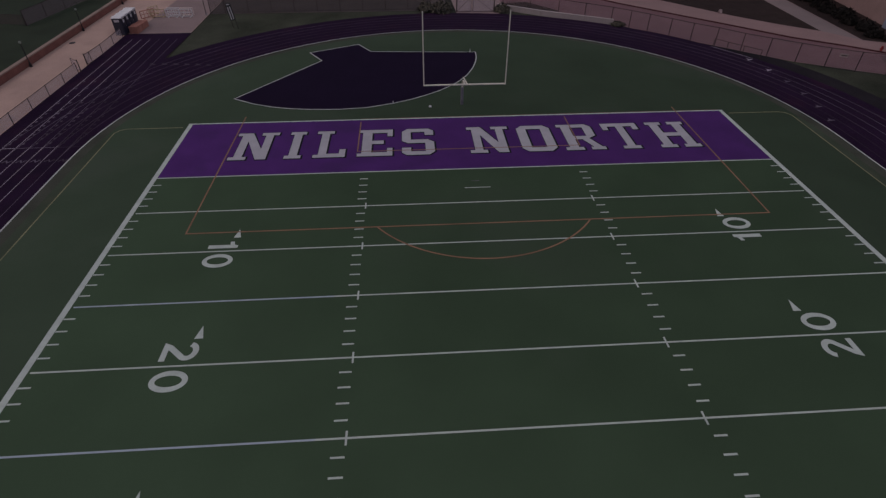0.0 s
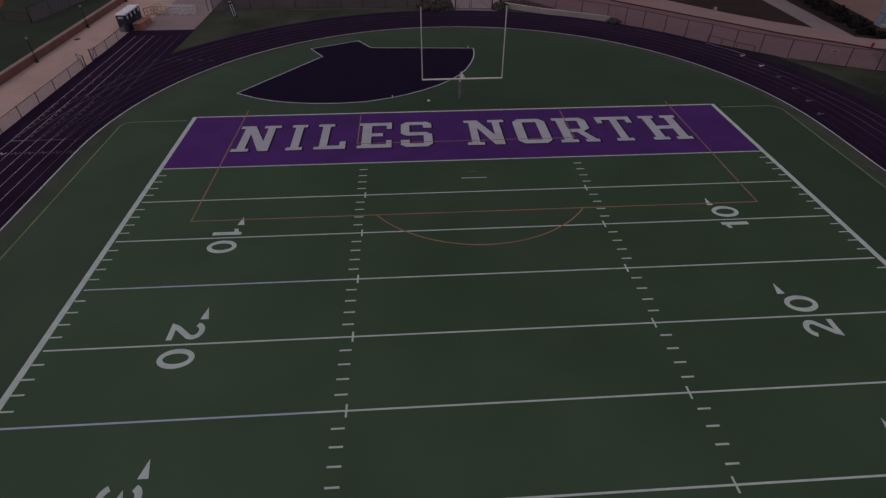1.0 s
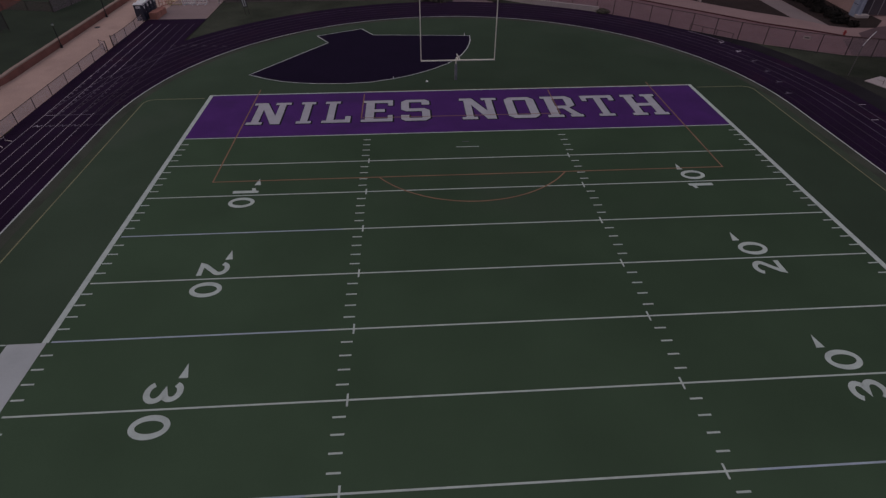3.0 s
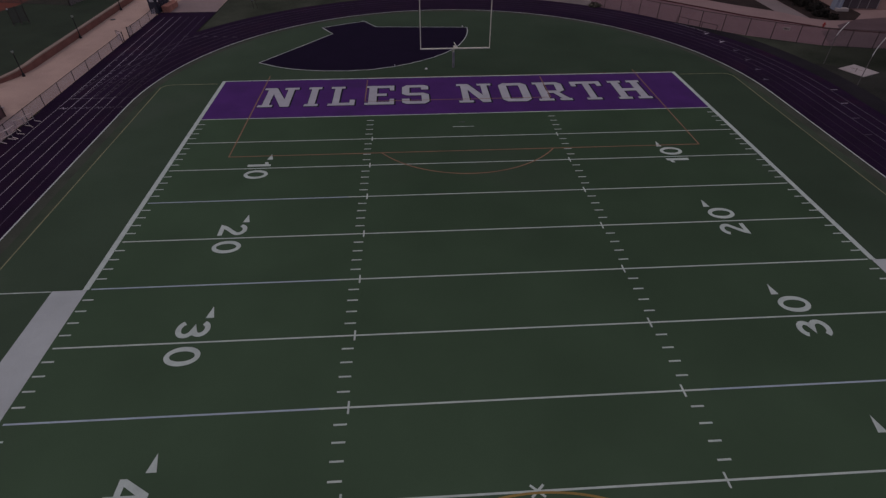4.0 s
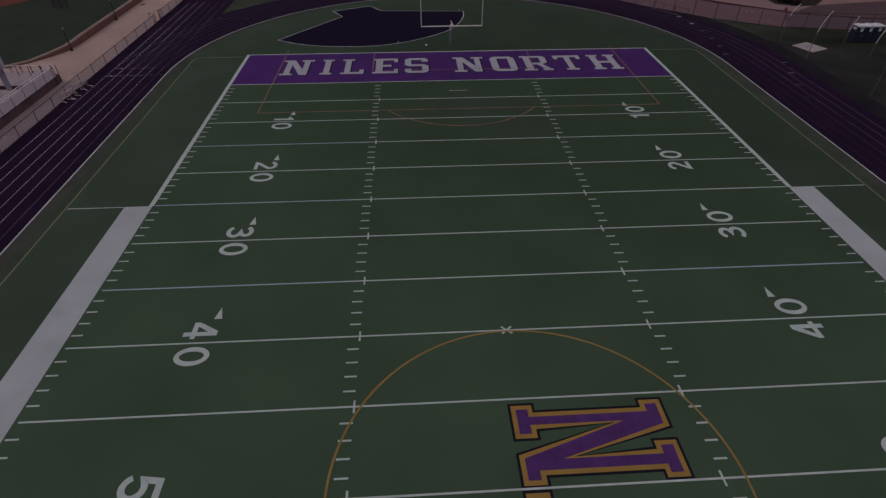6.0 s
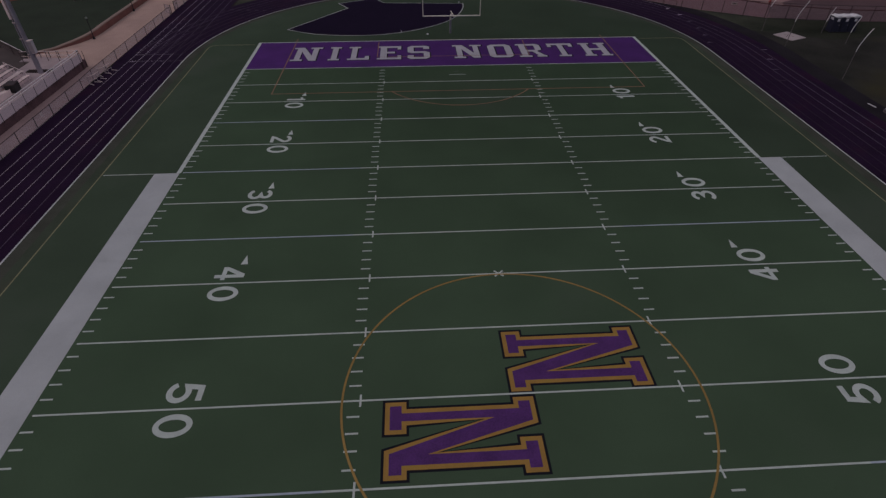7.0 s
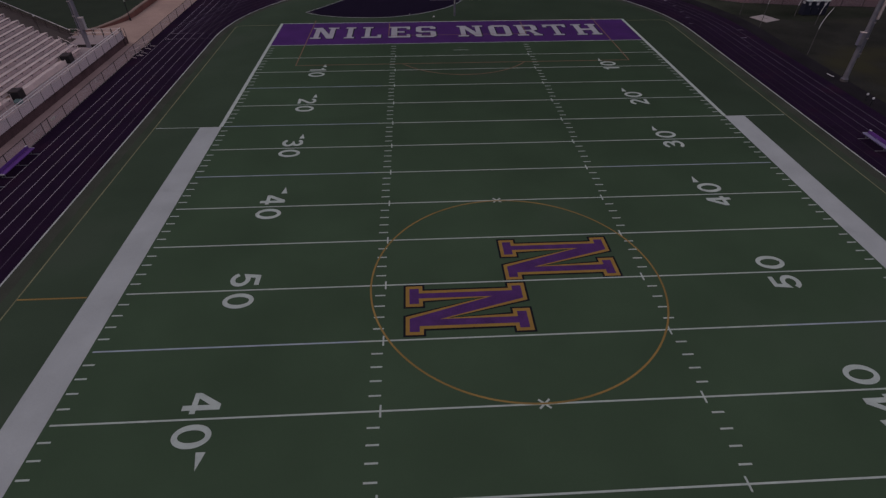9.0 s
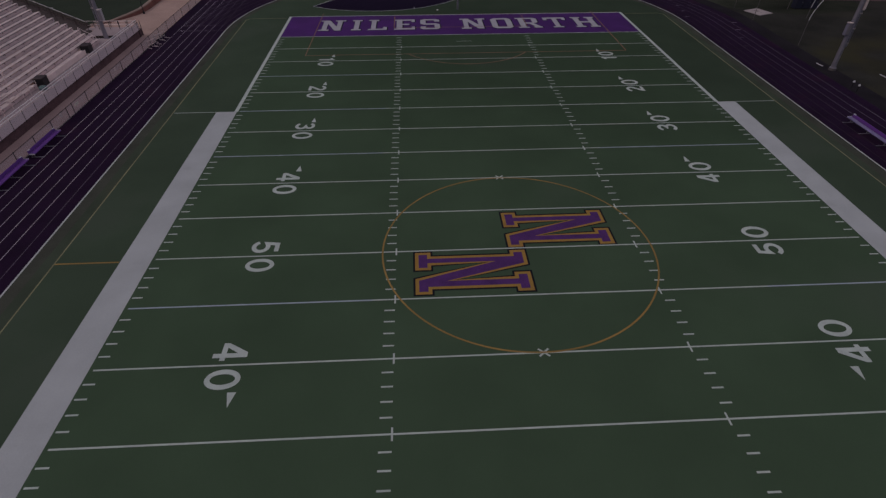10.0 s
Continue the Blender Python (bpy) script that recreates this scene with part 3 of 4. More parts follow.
paved = tagged(part("paved_strip", sheet([[(9.3, 46.0), (16.5, 41.0), (22.4, 37.0), (30.1, 29.4), (38.7, 21.6), (46.2, 17.3), (56.8, 15.0), (90, 11), (90, 17), (60, 20.2), (50.8, 23.6), (47.9, 26.1), (42.9, 29.8),
                                                   (38, 34.9), (32.7, 40.2), (26.8, 46.1), (18, 56), (9.3, 60)]], -0.02), PAVING), "dull pink paved strip along the curved fence", "path", kind="structure")
# Darker brown sheet over the plaza and paved strip, east of x = 47.
tagged(part("brown_ground_sheet", sheet([[(47.0, 17.1), (51.4, 15.9), (56.8, 15.1), (90, 11.1), (90, 32), (57.5, 27.4), (53.2, 25.0), (52.5, 23.4), (49.5, 22.6)]], -0.014), DARKYARD), "darker brown sheet laid over the ground behind the curved fence", "path", kind="structure")
bed = tagged(part("planting_triangle", sheet([[(28, 57), (33, 48.5), (40.4, 39.4), (44.5, 35.3), (48.4, 32.1), (49.0, 46.4), (49.2, 75), (28, 75)]], -0.018), MULCH), "dark bare planting bed between two paths", "planting bed", kind="structure")
tagged(part("shrub_bed", sheet([[(51.4, 28.3), (53.5, 27.2), (57, 27.0), (60, 30), (64, 75), (53.6, 75), (52.4, 46)]], -0.018), MULCH), "dark mulched shrub bed before the brick building", "planting bed", kind="structure")
diagonal = tagged(part("diagonal_path", sheet([[(48.45, 32.1), (51.3, 28.4), (52.3, 46), (53.5, 75), (49.3, 75), (49.1, 46.4)]], -0.024), PATHGREY), "grey concrete path running between the planting beds", "path", kind="structure")
tagged(part("wall_bed", sheet([[(8.9, 47.6), (10.6, 46.2), (13.2, 44.4), (16.0, 42.7), (16.9, 43.2), (14.6, 46.2), (12.9, 48.2)]], -0.012), MULCH), "dark mulched bed behind the low pale wall", "planting bed", kind="structure")
tagged(part("driveway", sheet([[(2.3, 42.6), (8.1, 42.0), (9.2, 45.8), (9.4, 75), (1.2, 75)]], -0.018), COURT), "pale concrete driveway leading to the gate", "driveway", kind="structure")
yard = tagged(part("rear_yard", strip(-31.8, 44.4, 1.1, 80, -0.03), YARD), "dark bare ground behind the north fence", "ground", kind="structure")
cover = thing("manhole_cover", (-45.2, 32.9, -0.016), 0, "dark iron drain cover in the concrete walkway", "drain cover")
part("lid", rod(bmesh.new(), (0, 0, 0), (0, 0, 0.02), 0.36, seg=20), BLACKIRON, cover)


def wall_run(pts, w, z0, z1):
    """An upright wall of thickness w along a line, mitred."""
    bm = bmesh.new()
    ribbon(pts, w, z1, bm=bm)
    r = bmesh.ops.extrude_face_region(bm, geom=list(bm.faces))
    for v in r["geom"]:
        if isinstance(v, bmesh.types.BMVert):
            v.co.z = z0
    bmesh.ops.recalc_face_normals(bm, faces=list(bm.faces))
    return bm


def sloped(bm, line, floor):
    """Raise the vertices above floor by the height that the line has beside them."""
    for v in bm.verts:
        if v.co.z > floor:
            v.co.z += min(line, key=lambda p: (p[0] - v.co.x) ** 2 + (p[1] - v.co.y) ** 2)[2]
    return bm


# Separate sheet that carries the walk's shade as a browner colour.
tagged(part("stand_walk", sheet([[(-40.0, -110), (-40.0, 0.5), (-42.3, 1.2), (-43.6, -1), (-43.6, -110)]], -0.010), BROWNWALK), "concrete walk before the grandstand with shade in its brown colour", "walkway", kind="structure")
wall_line = [(-46.46, 75, 0.70), (-46.46, 16.0, 0.70), (-46.5, 14.0, 0.62), (-46.8, 12.2, 0.50), (-47.6, 10.4, 0.36), (-49.1, 8.2, 0.12), (-51.2, 6.4, 0.08)]
low_wall = thing("low_wall", (0, 0, 0), 0, "low red brick garden wall with a stone cap", "wall", kind="structure")
flat_line = [p[:2] for p in wall_line]
part("brickwork", sloped(wall_run(flat_line, 0.42, -0.1, 0.0), wall_line, -0.05), BRICK, low_wall)
part("coping", sloped(wall_run(flat_line, 0.46, 0.004, 0.12), wall_line, -1), CAP, low_wall, "pale stone coping")

tagged(part("service_ground", sheet([[(-47.2, -3.2), (-47.6, 0.5), (-51.2, 5.8), (-66, 18.2), (-100, 46.5), (-100, -60), (-62, -60), (-62, -3.2)]], -0.010), YARD), "dark bare ground behind the grandstand", "ground", kind="structure")

# ---- fences ----
def fence(name, pts, h, label, mesh, post_mat, rail_mat, post_r=0.04, mid=False, lower=0.06, top_extra=0.0):
    f = thing(name, (0, 0, 0), 0, label, "fence", kind="structure")
    posts = []
    for p in pts:
        posts.append(part("post", rod(bmesh.new(), (p[0], p[1], -0.05), (p[0], p[1], h + 0.05), post_r, seg=8), post_mat, f))
    for a, b in zip(pts, pts[1:]):
        part("top_rail", rod(bmesh.new(), (a[0], a[1], h), (b[0], b[1], h), post_r * 0.75, seg=6), rail_mat, f)
        if mid:
            part("bottom_rail", rod(bmesh.new(), (a[0], a[1], lower), (b[0], b[1], lower), post_r * 0.5, seg=6), rail_mat, f)
        bm = bmesh.new()
        bm.faces.new([bm.verts.new(v) for v in ((a[0], a[1], lower), (b[0], b[1], lower), (b[0], b[1], h - 0.02), (a[0], a[1], h - 0.02))])
        part("wire_panel", bm, mesh, f)
    return f


left_posts = [(-39.78, -26.6 - 2.95 * k) for k in range(10, 0, -1)] + [(-39.78, y) for y in (-26.6, -23.7, -22.65, -19.8, -17.1, -14.08, -11.2, -8.1, -4.98)] + [(-39.93, 10.3 - 3.12 * k) for k in range(4, -1, -1)] + [(-39.9, 13.42), (-39.88, 16.54), (-39.86, 19.66), (-39.84, 22.6)]
fence("trackside_fence", left_posts, 1.1, "waist-high chain-link fence along the running track", WIRE, DARKSTEEL, DARKSTEEL)
fence("trackside_fence", [(-39.9, 26.05), (-39.78, 28.6), (-39.8, 31.75), (-39.9, 34.6)], 1.1, "short chain-link fence ending at the portable toilets", WIRE, DARKSTEEL, DARKSTEEL)
curve_posts = [(9.2, 45.7), (12.7, 43.3), (16.2, 41.0), (19.3, 38.9), (22.3, 36.8), (24.2, 35.1), (26.0, 33.4), (28.0, 31.3), (29.9, 29.3), (32.1, 27.4), (34.1, 25.1), (36.3, 23.3), (38.6, 21.4),
               (40.9, 19.7), (43.4, 18.2), (46.1, 17.1), (48.7, 16.3), (51.4, 15.6), (54.1, 15.2), (56.8, 14.8), (60, 14.4), (63.2, 14.0)]
fence("perimeter_fence", curve_posts, 2.05, "tall chain-link fence curving round the track end", THINWIRE, DARKSTEEL, DARKSTEEL, 0.045)
fence("north_fence", [(-31.8, 44.5), (-29.8, 44.6)] + [(-26.65 + 3.17 * k, 44.75) for k in range(9)], 2.6, "tall dark screened fence behind the north grass", DARKMESH, DARKSTEEL, DARKSTEEL, 0.045)
fence("service_fence", [(-50.2 - 3.0 * k, 4.05 + 2.6 * k) for k in range(13)], 1.1, "waist-high fence between lawn and grandstand", BROWNMESH, DARKSTEEL, RAILWHITE, 0.05)
fence("dugout_fence", [(-66.0, 42.6), (-62.0, 41.9), (-58.2, 41.2), (-54.4, 40.4)], 1.3, "low dull brown screened fence on the baseball lawn", BROWNMESH, DARKSTEEL, DARKSTEEL, 0.045)
fence("dugout_fence", [(-54.2, 40.2), (-53.5, 44.0), (-52.9, 48.0), (-52.3, 52.0), (-51.7, 56)], 1.9, "dull purple screened fence on the baseball lawn", PURPLEMESH, DARKSTEEL, DARKSTEEL, 0.045)
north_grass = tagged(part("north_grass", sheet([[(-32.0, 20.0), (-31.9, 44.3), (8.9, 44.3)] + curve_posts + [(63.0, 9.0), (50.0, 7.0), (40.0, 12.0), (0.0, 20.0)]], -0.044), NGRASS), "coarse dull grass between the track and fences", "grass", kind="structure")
court = tagged(part("concrete_court", sheet([[(-39.3, 36.02), (-32.1, 36.06), (-31.95, 69), (-38.6, 69), (-39.0, 44)]], -0.011), COURT), "greyish concrete court at the end of the sprint chute", "pavement", kind="structure")
kerb_wall = thing("pale_low_wall", (0, 0, 0), 0, "low pale concrete wall round the track end", "wall", kind="structure")
for a, b in zip([(8.3, 44.9), (11.1, 43.0), (13.9, 41.1), (16.7, 39.6), (19.3, 38.2)], [(11.06, 43.03), (13.86, 41.13), (16.66, 39.62), (19.26, 38.22), (22.5, 36.45)]):
    part("wall_block", wall_run([a, b], 0.35, -0.05, 0.64), PALE, kerb_wall)
post_b = thing("bollard", (8.9, 44.2, -0.03), 0, "short dark square post at the end of the pale wall", "bollard")
part("shaft", box(bmesh.new(), (0, 0, 0.5), (0.3, 0.3, 1.0), bevel=0.03), BLACKIRON, post_b)
part("cap", box(bmesh.new(), (0, 0, 1.03), (0.36, 0.36, 0.06), bevel=0.02), DARKSTEEL, post_b)
tagged(part("path_kerb", wall_run([(18, 56), (26.8, 46.1), (32.7, 40.2), (38, 34.9), (42.9, 29.8), (47.9, 26.1), (50.8, 23.6), (60, 20.2), (80, 18)], 0.20, -0.05, 0.10), MAROON), "dark narrow kerb between paving and path", "kerb", kind="structure")


def gate_leaf(loc, turn, width, h, label):
    g = thing("chain_link_gate", loc, turn, label, "gate", "chain-link gates")
    bm = bmesh.new()
    tube(bm, [(0, 0, 0.1), (width, 0, 0.1), (width, 0, h), (0, 0, h), (0, 0, 0.1)], 0.028)
    rod(bm, (0, 0, 0.1), (width, 0, h), 0.02)
    part("gate_frame", bm, DARKSTEEL, g)
    part("wire_panel", box(bmesh.new(), (width / 2, 0, h / 2 + 0.05), (width - 0.05, 0.004, h - 0.12)), WIRE, g)
    part("hinge_post", rod(bmesh.new(), (-0.08, 0, -0.05), (-0.08, 0, h + 0.15), 0.05), DARKSTEEL, g)
    return g


gate_leaf((-39.84, 23.1, 0), 140, 1.45, 1.15, "small chain-link gate standing open to the walkway")
gate_leaf((-39.93, 25.05, 0), 84, 0.9, 1.15, "narrow chain-link gate leaf closed against the fence")
gate_leaf((2.4, 43.4, 0), -3, 1.95, 2.0, "closed chain-link driveway gate leaf by a bush")
gate_leaf((7.5, 43.1, 0), 177, 2.9, 2.0, "closed chain-link driveway gate leaf by the wall")

rail = thing("low_handrail", (0, 0, 0), 0, "short dark steel handrail beside the track", "handrail")
hr = [(31.7, 27.0), (32.7, 25.6), (33.9, 24.2), (35.2, 22.7)]
for p in hr:
    part("upright", rod(bmesh.new(), (*p, -0.05), (*p, 0.95), 0.035), DARKSTEEL, rail)
part("top_bar", tube(bmesh.new(), [(*p, 0.93) for p in hr], 0.03), DARKSTEEL, rail)
plank2 = thing("white_board", (41.1, -13.1, -0.03), -80, "short white board lying on the track margin", "board")
part("board", box(bmesh.new(), (0, 0, 0.03), (1.0, 0.11, 0.06), bevel=0.012), WHITEP, plank2)
copy_thing(plank2, pose(46.15, -16.9, -0.05, 0, 0, -88))

# ---- goalpost ----
goal = thing("goalpost", (0.21, 11.9, 0), 0, "pale yellow gooseneck football goalpost on the turf", "goalpost")
part("support_pad", rod(bmesh.new(), (0, 0.3, 0), (0, 0.3, 1.7), 0.14, seg=12), PADDING, goal, "blue-grey foam pad round the post", smooth=False)
neck = [(0, 0.3, 1.6)] + [(0, 0.3 - 1.7 * (1 - math.cos(radians(a))), 1.70 + 1.07 * math.sin(radians(a))) for a in range(0, 91, 10)] + [(0, -1.75, 2.77)]
part("gooseneck", tube(bmesh.new(), neck, 0.085, 10), YELLOWPOST, goal)
part("crossbar", rod(bmesh.new(), (-3.66, -1.8, 2.78), (3.66, -1.8, 2.78), 0.075, seg=10), YELLOWPOST, goal)
for s in (-1, 1):
    part("upright", rod(bmesh.new(), (s * 3.64, -1.8, 2.75), (s * 3.64, -1.8, 9.02), 0.048, seg=10), YELLOWPOST, goal)
part("brace", rod(bmesh.new(), (0.25, -1.75, 2.80), (-0.1, -1.3, 3.25), 0.05, seg=8), YELLOWPOST, goal)
marker = thing("white_marker", (-2.83, 11.84, 0.01), 0, "small white rubber marker lying on the turf", "marker")
part("disc", rod(bmesh.new(), (0, 0, 0), (0, 0, 0.10), 0.15, 0.09, 14), WHITEP, marker)
stake = thing("white_stake", (-6.32, 12.75, 0.01), 0, "thin white stake at the jumping area's edge", "stake")
part("rod", rod(bmesh.new(), (0, 0, 0), (0, 0, 0.28), 0.04, 0.03), WHITEP, stake)
copy_thing(stake, pose(2.5, 26.85, 0.01))

# ---- lamp posts on the walkway ----
lamp = thing("lamp_post", (-46.12, 12.15, 0), 0, "black iron lamp post with a pale globe by the brick wall", "lamp post", "walkway lamp posts")
part("base", rod(bmesh.new(), (0, 0, -0.02), (0, 0, 0.35), 0.17, 0.10, 12), BLACKIRON, lamp)
part("post", rod(bmesh.new(), (0, 0, 0.33), (0, 0, 2.45), 0.06, 0.045, 10), BLACKIRON, lamp)
part("globe", ball(bmesh.new(), (0, 0, 2.60), 0.14, 1.1), GLOBE, lamp, "pale frosted globe", smooth=True)
part("cap", rod(bmesh.new(), (0, 0, 2.74), (0, 0, 2.82), 0.10, 0.02, 10), BLACKIRON, lamp)
for y in (25.0, 37.7, 50.3):
    copy_thing(lamp, pose(-45.95, y, 0))

frame_screen = thing("practice_screen", (-56.6, 31.6, -0.02), 38, "dark practice net screen with three posts on the lawn", "sports screen")
for x in (-0.9, 0.0, 0.9):
    part("post", rod(bmesh.new(), (x, 0, 0), (x, 0, 2.3), 0.055, 0.05), DARKSTEEL, frame_screen)
    part("foot", box(bmesh.new(), (x, 0, 0.05), (0.10, 1.0, 0.08), bevel=0.02), DARKSTEEL, frame_screen)
part("net", box(bmesh.new(), (0, 0, 1.2), (1.8, 0.01, 1.9)), DARKMESH, frame_screen, "fine dark netting")
part("lamp", ball(bmesh.new(), (-0.9, -0.12, 2.05), 0.10), WHITEP, frame_screen, "small white ball fixed near the top", smooth=True)

# ---- portable toilets ----
def toilet(loc, turn, group, label, roof_mat):
    t = thing("portable_toilet", loc, turn, label, "portable toilet", group)
    part("cabin", box(bmesh.new(), (0, 0, 1.05), (1.12, 1.14, 1.95), bevel=0.04), NAVY, t)
    part("skid", box(bmesh.new(), (0, 0, 0.05), (1.16, 1.18, 0.1)), BLACKIRON, t)
    bm = bmesh.new()
    box(bm, (0, 0, 2.05), (1.2, 1.22, 0.1), bevel=0.03)
    rod(bm, (0, -0.59, 1.84), (0, 0.59, 1.84), 0.34, seg=16)
    part("roof", bm, roof_mat, t, "domed roof")
    part("roof_rim", box(bmesh.new(), (0, -0.625, 2.03), (1.2, 0.03, 0.12)), WHITEP, t, "white roof rim")
    door = part("door", box(bmesh.new(), (0, -0.585, 1.0), (0.74, 0.03, 1.75), bevel=0.01), NAVY, t)
    part("door_sign", box(bmesh.new(), (0, -0.605, 1.62), (0.36, 0.01, 0.36)), WHITEP, door, "white panel")
    for x in (-0.565, 0.565):
        vent = part("vent", box(bmesh.new(), (x, 0, 1.72), (0.012, 0.6, 0.28)), WHITEP, t, "white louvred vent")
        for z in (1.65, 1.72, 1.79):
            part("louvre", box(bmesh.new(), (x * 1.02, 0, z), (0.012, 0.54, 0.016)), CABINET, vent)
    for y in (-0.22, 0.22):
        part("roof_rib", box(bmesh.new(), (0, y, 2.17), (0.5, 0.05, 0.05), bevel=0.01), roof_mat, t)
    part("door_latch", box(bmesh.new(), (0.3, -0.61, 0.98), (0.06, 0.03, 0.16)), STEEL, door, "steel latch")
    return t


for k in range(4):
    toilet((-40.42, 36.05 + 1.2 * k, -0.016), 90, "toilets by the walkway", "navy plastic portable toilet with a white roof on the concrete", ROOFWHITE)
for k in range(3):
    toilet((51.85 + 1.18 * k, 10.5, -0.05), 0, "toilets on the grass", "navy plastic portable toilet with a white-rimmed roof on the grass", ROOFWHITE)

for c, s, rz in (((-38.98, 36.85), (1.08, 1.6, 0.80), -3), ((-38.92, 38.6), (1.05, 1.65, 0.72), -2)):
    cr = thing("lumber_crate", (*c, -0.01), rz, "reddish raw lumber crate standing on the concrete", "crate", "lumber crates")
    part("body", box(bmesh.new(), (0, 0, s[2] / 2), (s[0] - 0.06, s[1] - 0.06, s[2] - 0.04)), CRATE, cr)
    for k in range(5):
        part("slat", box(bmesh.new(), (0, -s[1] / 2 + (k + 0.5) * s[1] / 5, s[2]), (s[0], s[1] / 5 - 0.03, 0.04)), CRATE, cr)
    for sx in (-1, 1):
        part("batten", box(bmesh.new(), (sx * (s[0] / 2 - 0.1), -s[1] / 2 - 0.0, s[2] / 2), (0.1, 0.05, s[2])), CRATE, cr)


def barrier(loc, turn, width, mat, label):
    b = thing("crowd_barrier", loc, turn, label, "barrier", "white barriers")
    bm = bmesh.new()
    tube(bm, [(0, 0, 0.15), (width, 0, 0.15), (width, 0, 1.05), (0, 0, 1.05), (0, 0, 0.15)], 0.05)
    rod(bm, (0, 0, 0.6), (width, 0, 0.6), 0.035)
    part("frame", bm, mat, b)
    n = int(width / 0.45)
    for k in range(1, n):
        part("bar", rod(bmesh.new(), (k * width / n, 0, 0.15), (k * width / n, 0, 1.05), 0.03), mat, b)
    for x in (0.3, width - 0.3):
        part("foot", box(bmesh.new(), (x, 0, 0.05), (0.06, 0.7, 0.08)), mat, b)


for x, y, a, w, mat, tone in ((-39.35, 43.05, 2, 1.9, TAN, "cream"), (-37.35, 43.1, 0, 1.75, WHITEP, "white"), (-35.5, 43.05, -1, 1.7, WHITEP, "white"),
                              (-37.3, 43.75, 1, 1.7, WHITEP, "white"), (-35.55, 43.7, 0, 1.7, ALU, "dulled white")):
    barrier((x, y, -0.01), a, w, mat, tone + " tubular steel barrier standing on the concrete court")
barrier((-40.3, 42.2, -0.01), 48, 1.9, CRATE, "rusty brown tubular steel barrier by the crates")
barrier((-39.9, 43.9, -0.01), 62, 1.6, TAN, "cream tubular steel barrier leaning out of the row")
flag = thing("thin_pole", (-32.3, 44.0, -0.01), 0, "thin grey steel pole at the pavement's edge", "pole")
part("shaft", rod(bmesh.new(), (0, 0, 0), (0, 0, 4.5), 0.05, 0.04), DARKSTEEL, flag)
part("footing", rod(bmesh.new(), (0, 0, -0.02), (0, 0, 0.15), 0.22, 0.2, 12), PALE, flag)
sign = thing("narrow_sign_board", (-26.8, 37.4, -0.04), 3, "narrow dark sign board with two white bars on the grass", "sign board")
sign.matrix_basis = pose(-26.7, 37.4, -0.04, 0, -8, 3)
part("board", box(bmesh.new(), (0, 0, 2.15), (0.64, 0.08, 2.05), bevel=0.02), BLACKIRON, sign)
for x in (-0.13, 0.15):
    part("white_bar", box(bmesh.new(), (x, -0.05, 2.0), (0.12, 0.02, 1.55)), WHITEP, sign, "white bar of unreadable writing")
part("white_bar", box(bmesh.new(), (0, -0.05, 3.03), (0.42, 0.02, 0.11)), WHITEP, sign, "white bar of unreadable writing")
for x in (-0.26, 0.26):
    part("leg", rod(bmesh.new(), (x, 0, -0.02), (x, 0, 1.14), 0.03), DARKSTEEL, sign)
for loc, turn, s, m in (((42.0, 18.93, 1.5), -32, (0.8, 0.03, 0.36), DECKING), ((-39.80, -12.9, 0.85), 90, (0.36, 0.02, 0.36), ALU), ((-39.80, -21.9, 0.75), 90, (0.7, 0.02, 0.22), YELLOWPOST), ((-39.80, -24.9, 0.9), 90, (0.4, 0.02, 0.36), ALU)):
    pl = thing("fence_plate", (loc[0], loc[1], 0), turn, "small pale plate wired to the chain-link fence", "sign")
    part("plate", box(bmesh.new(), (0, -0.06, loc[2]), s, bevel=0.004), m, pl)
    part("text_bar", box(bmesh.new(), (0, -0.06 - s[1] / 2 - 0.004, loc[2]), (s[0] * 0.6, 0.004, s[2] * 0.3)), DARKSTEEL if loc[0] > 0 else ALUDARK, pl, "grey bar of unreadable writing")
hyd = thing("red_hydrant", (50.6, 24.1, -0.03), 0, "red enamelled hydrant beside the path", "hydrant")
part("body", rod(bmesh.new(), (0, 0, 0), (0, 0, 0.55), 0.14, 0.12, 12), RED, hyd)
part("bonnet", ball(bmesh.new(), (0, 0, 0.56), 0.14), RED, hyd, smooth=True)
part("outlet", rod(bmesh.new(), (-0.24, 0, 0.38), (0.24, 0, 0.38), 0.06), RED, hyd)
stand = thing("folding_sign", (39.1, 40.7, -0.02), 15, "small white folding sign on the planting bed", "sign")
for s in (-1, 1):
    part("panel", box(bmesh.new(), (0, s * 0.14, 0.28), (0.42, 0.03, 0.46), rx=s * 18), DECKING, stand)

# ---- throwing circle and its net poles ----
pad = thing("throwing_pad", (45.0, 8.7, -0.04), 23, "pale square concrete throwing pad in the grass", "concrete pad")
part("slab", box(bmesh.new(), (0, 0, 0.02), (2.75, 2.85, 0.08), bevel=0.02), PALE, pad)
# Two thin dark strips on top of the slab.
for a in (25, 100):
    part("dark_mark", box(bmesh.new(), (-0.2 + 0.003 * a, 0.2, 0.063), (1.5, 0.06, 0.006), rz=a), DARKYARD, pad)
pole = thing("net_pole", (42.6, -6.1, -0.05), 0, "slender grey net pole with a bent white tip", "pole", "net poles round the throwing pad")
part("shaft", rod(bmesh.new(), (0, 0, 0), (0.12, 0.05, 3.0), 0.042, 0.036), GREYPOLE, pole)
bend = [(0.12 + 1.05 * (k / 8) ** 1.8, 0.05 + 0.3 * (k / 8) ** 1.8, 3.0 + 2.3 * (k / 8)) for k in range(9)]
part("tip", tube(bmesh.new(), bend, 0.04), WHITEP, pole, "bent white plastic tip")
copy_thing(pole, pose(42.2, 4.8, -0.05))
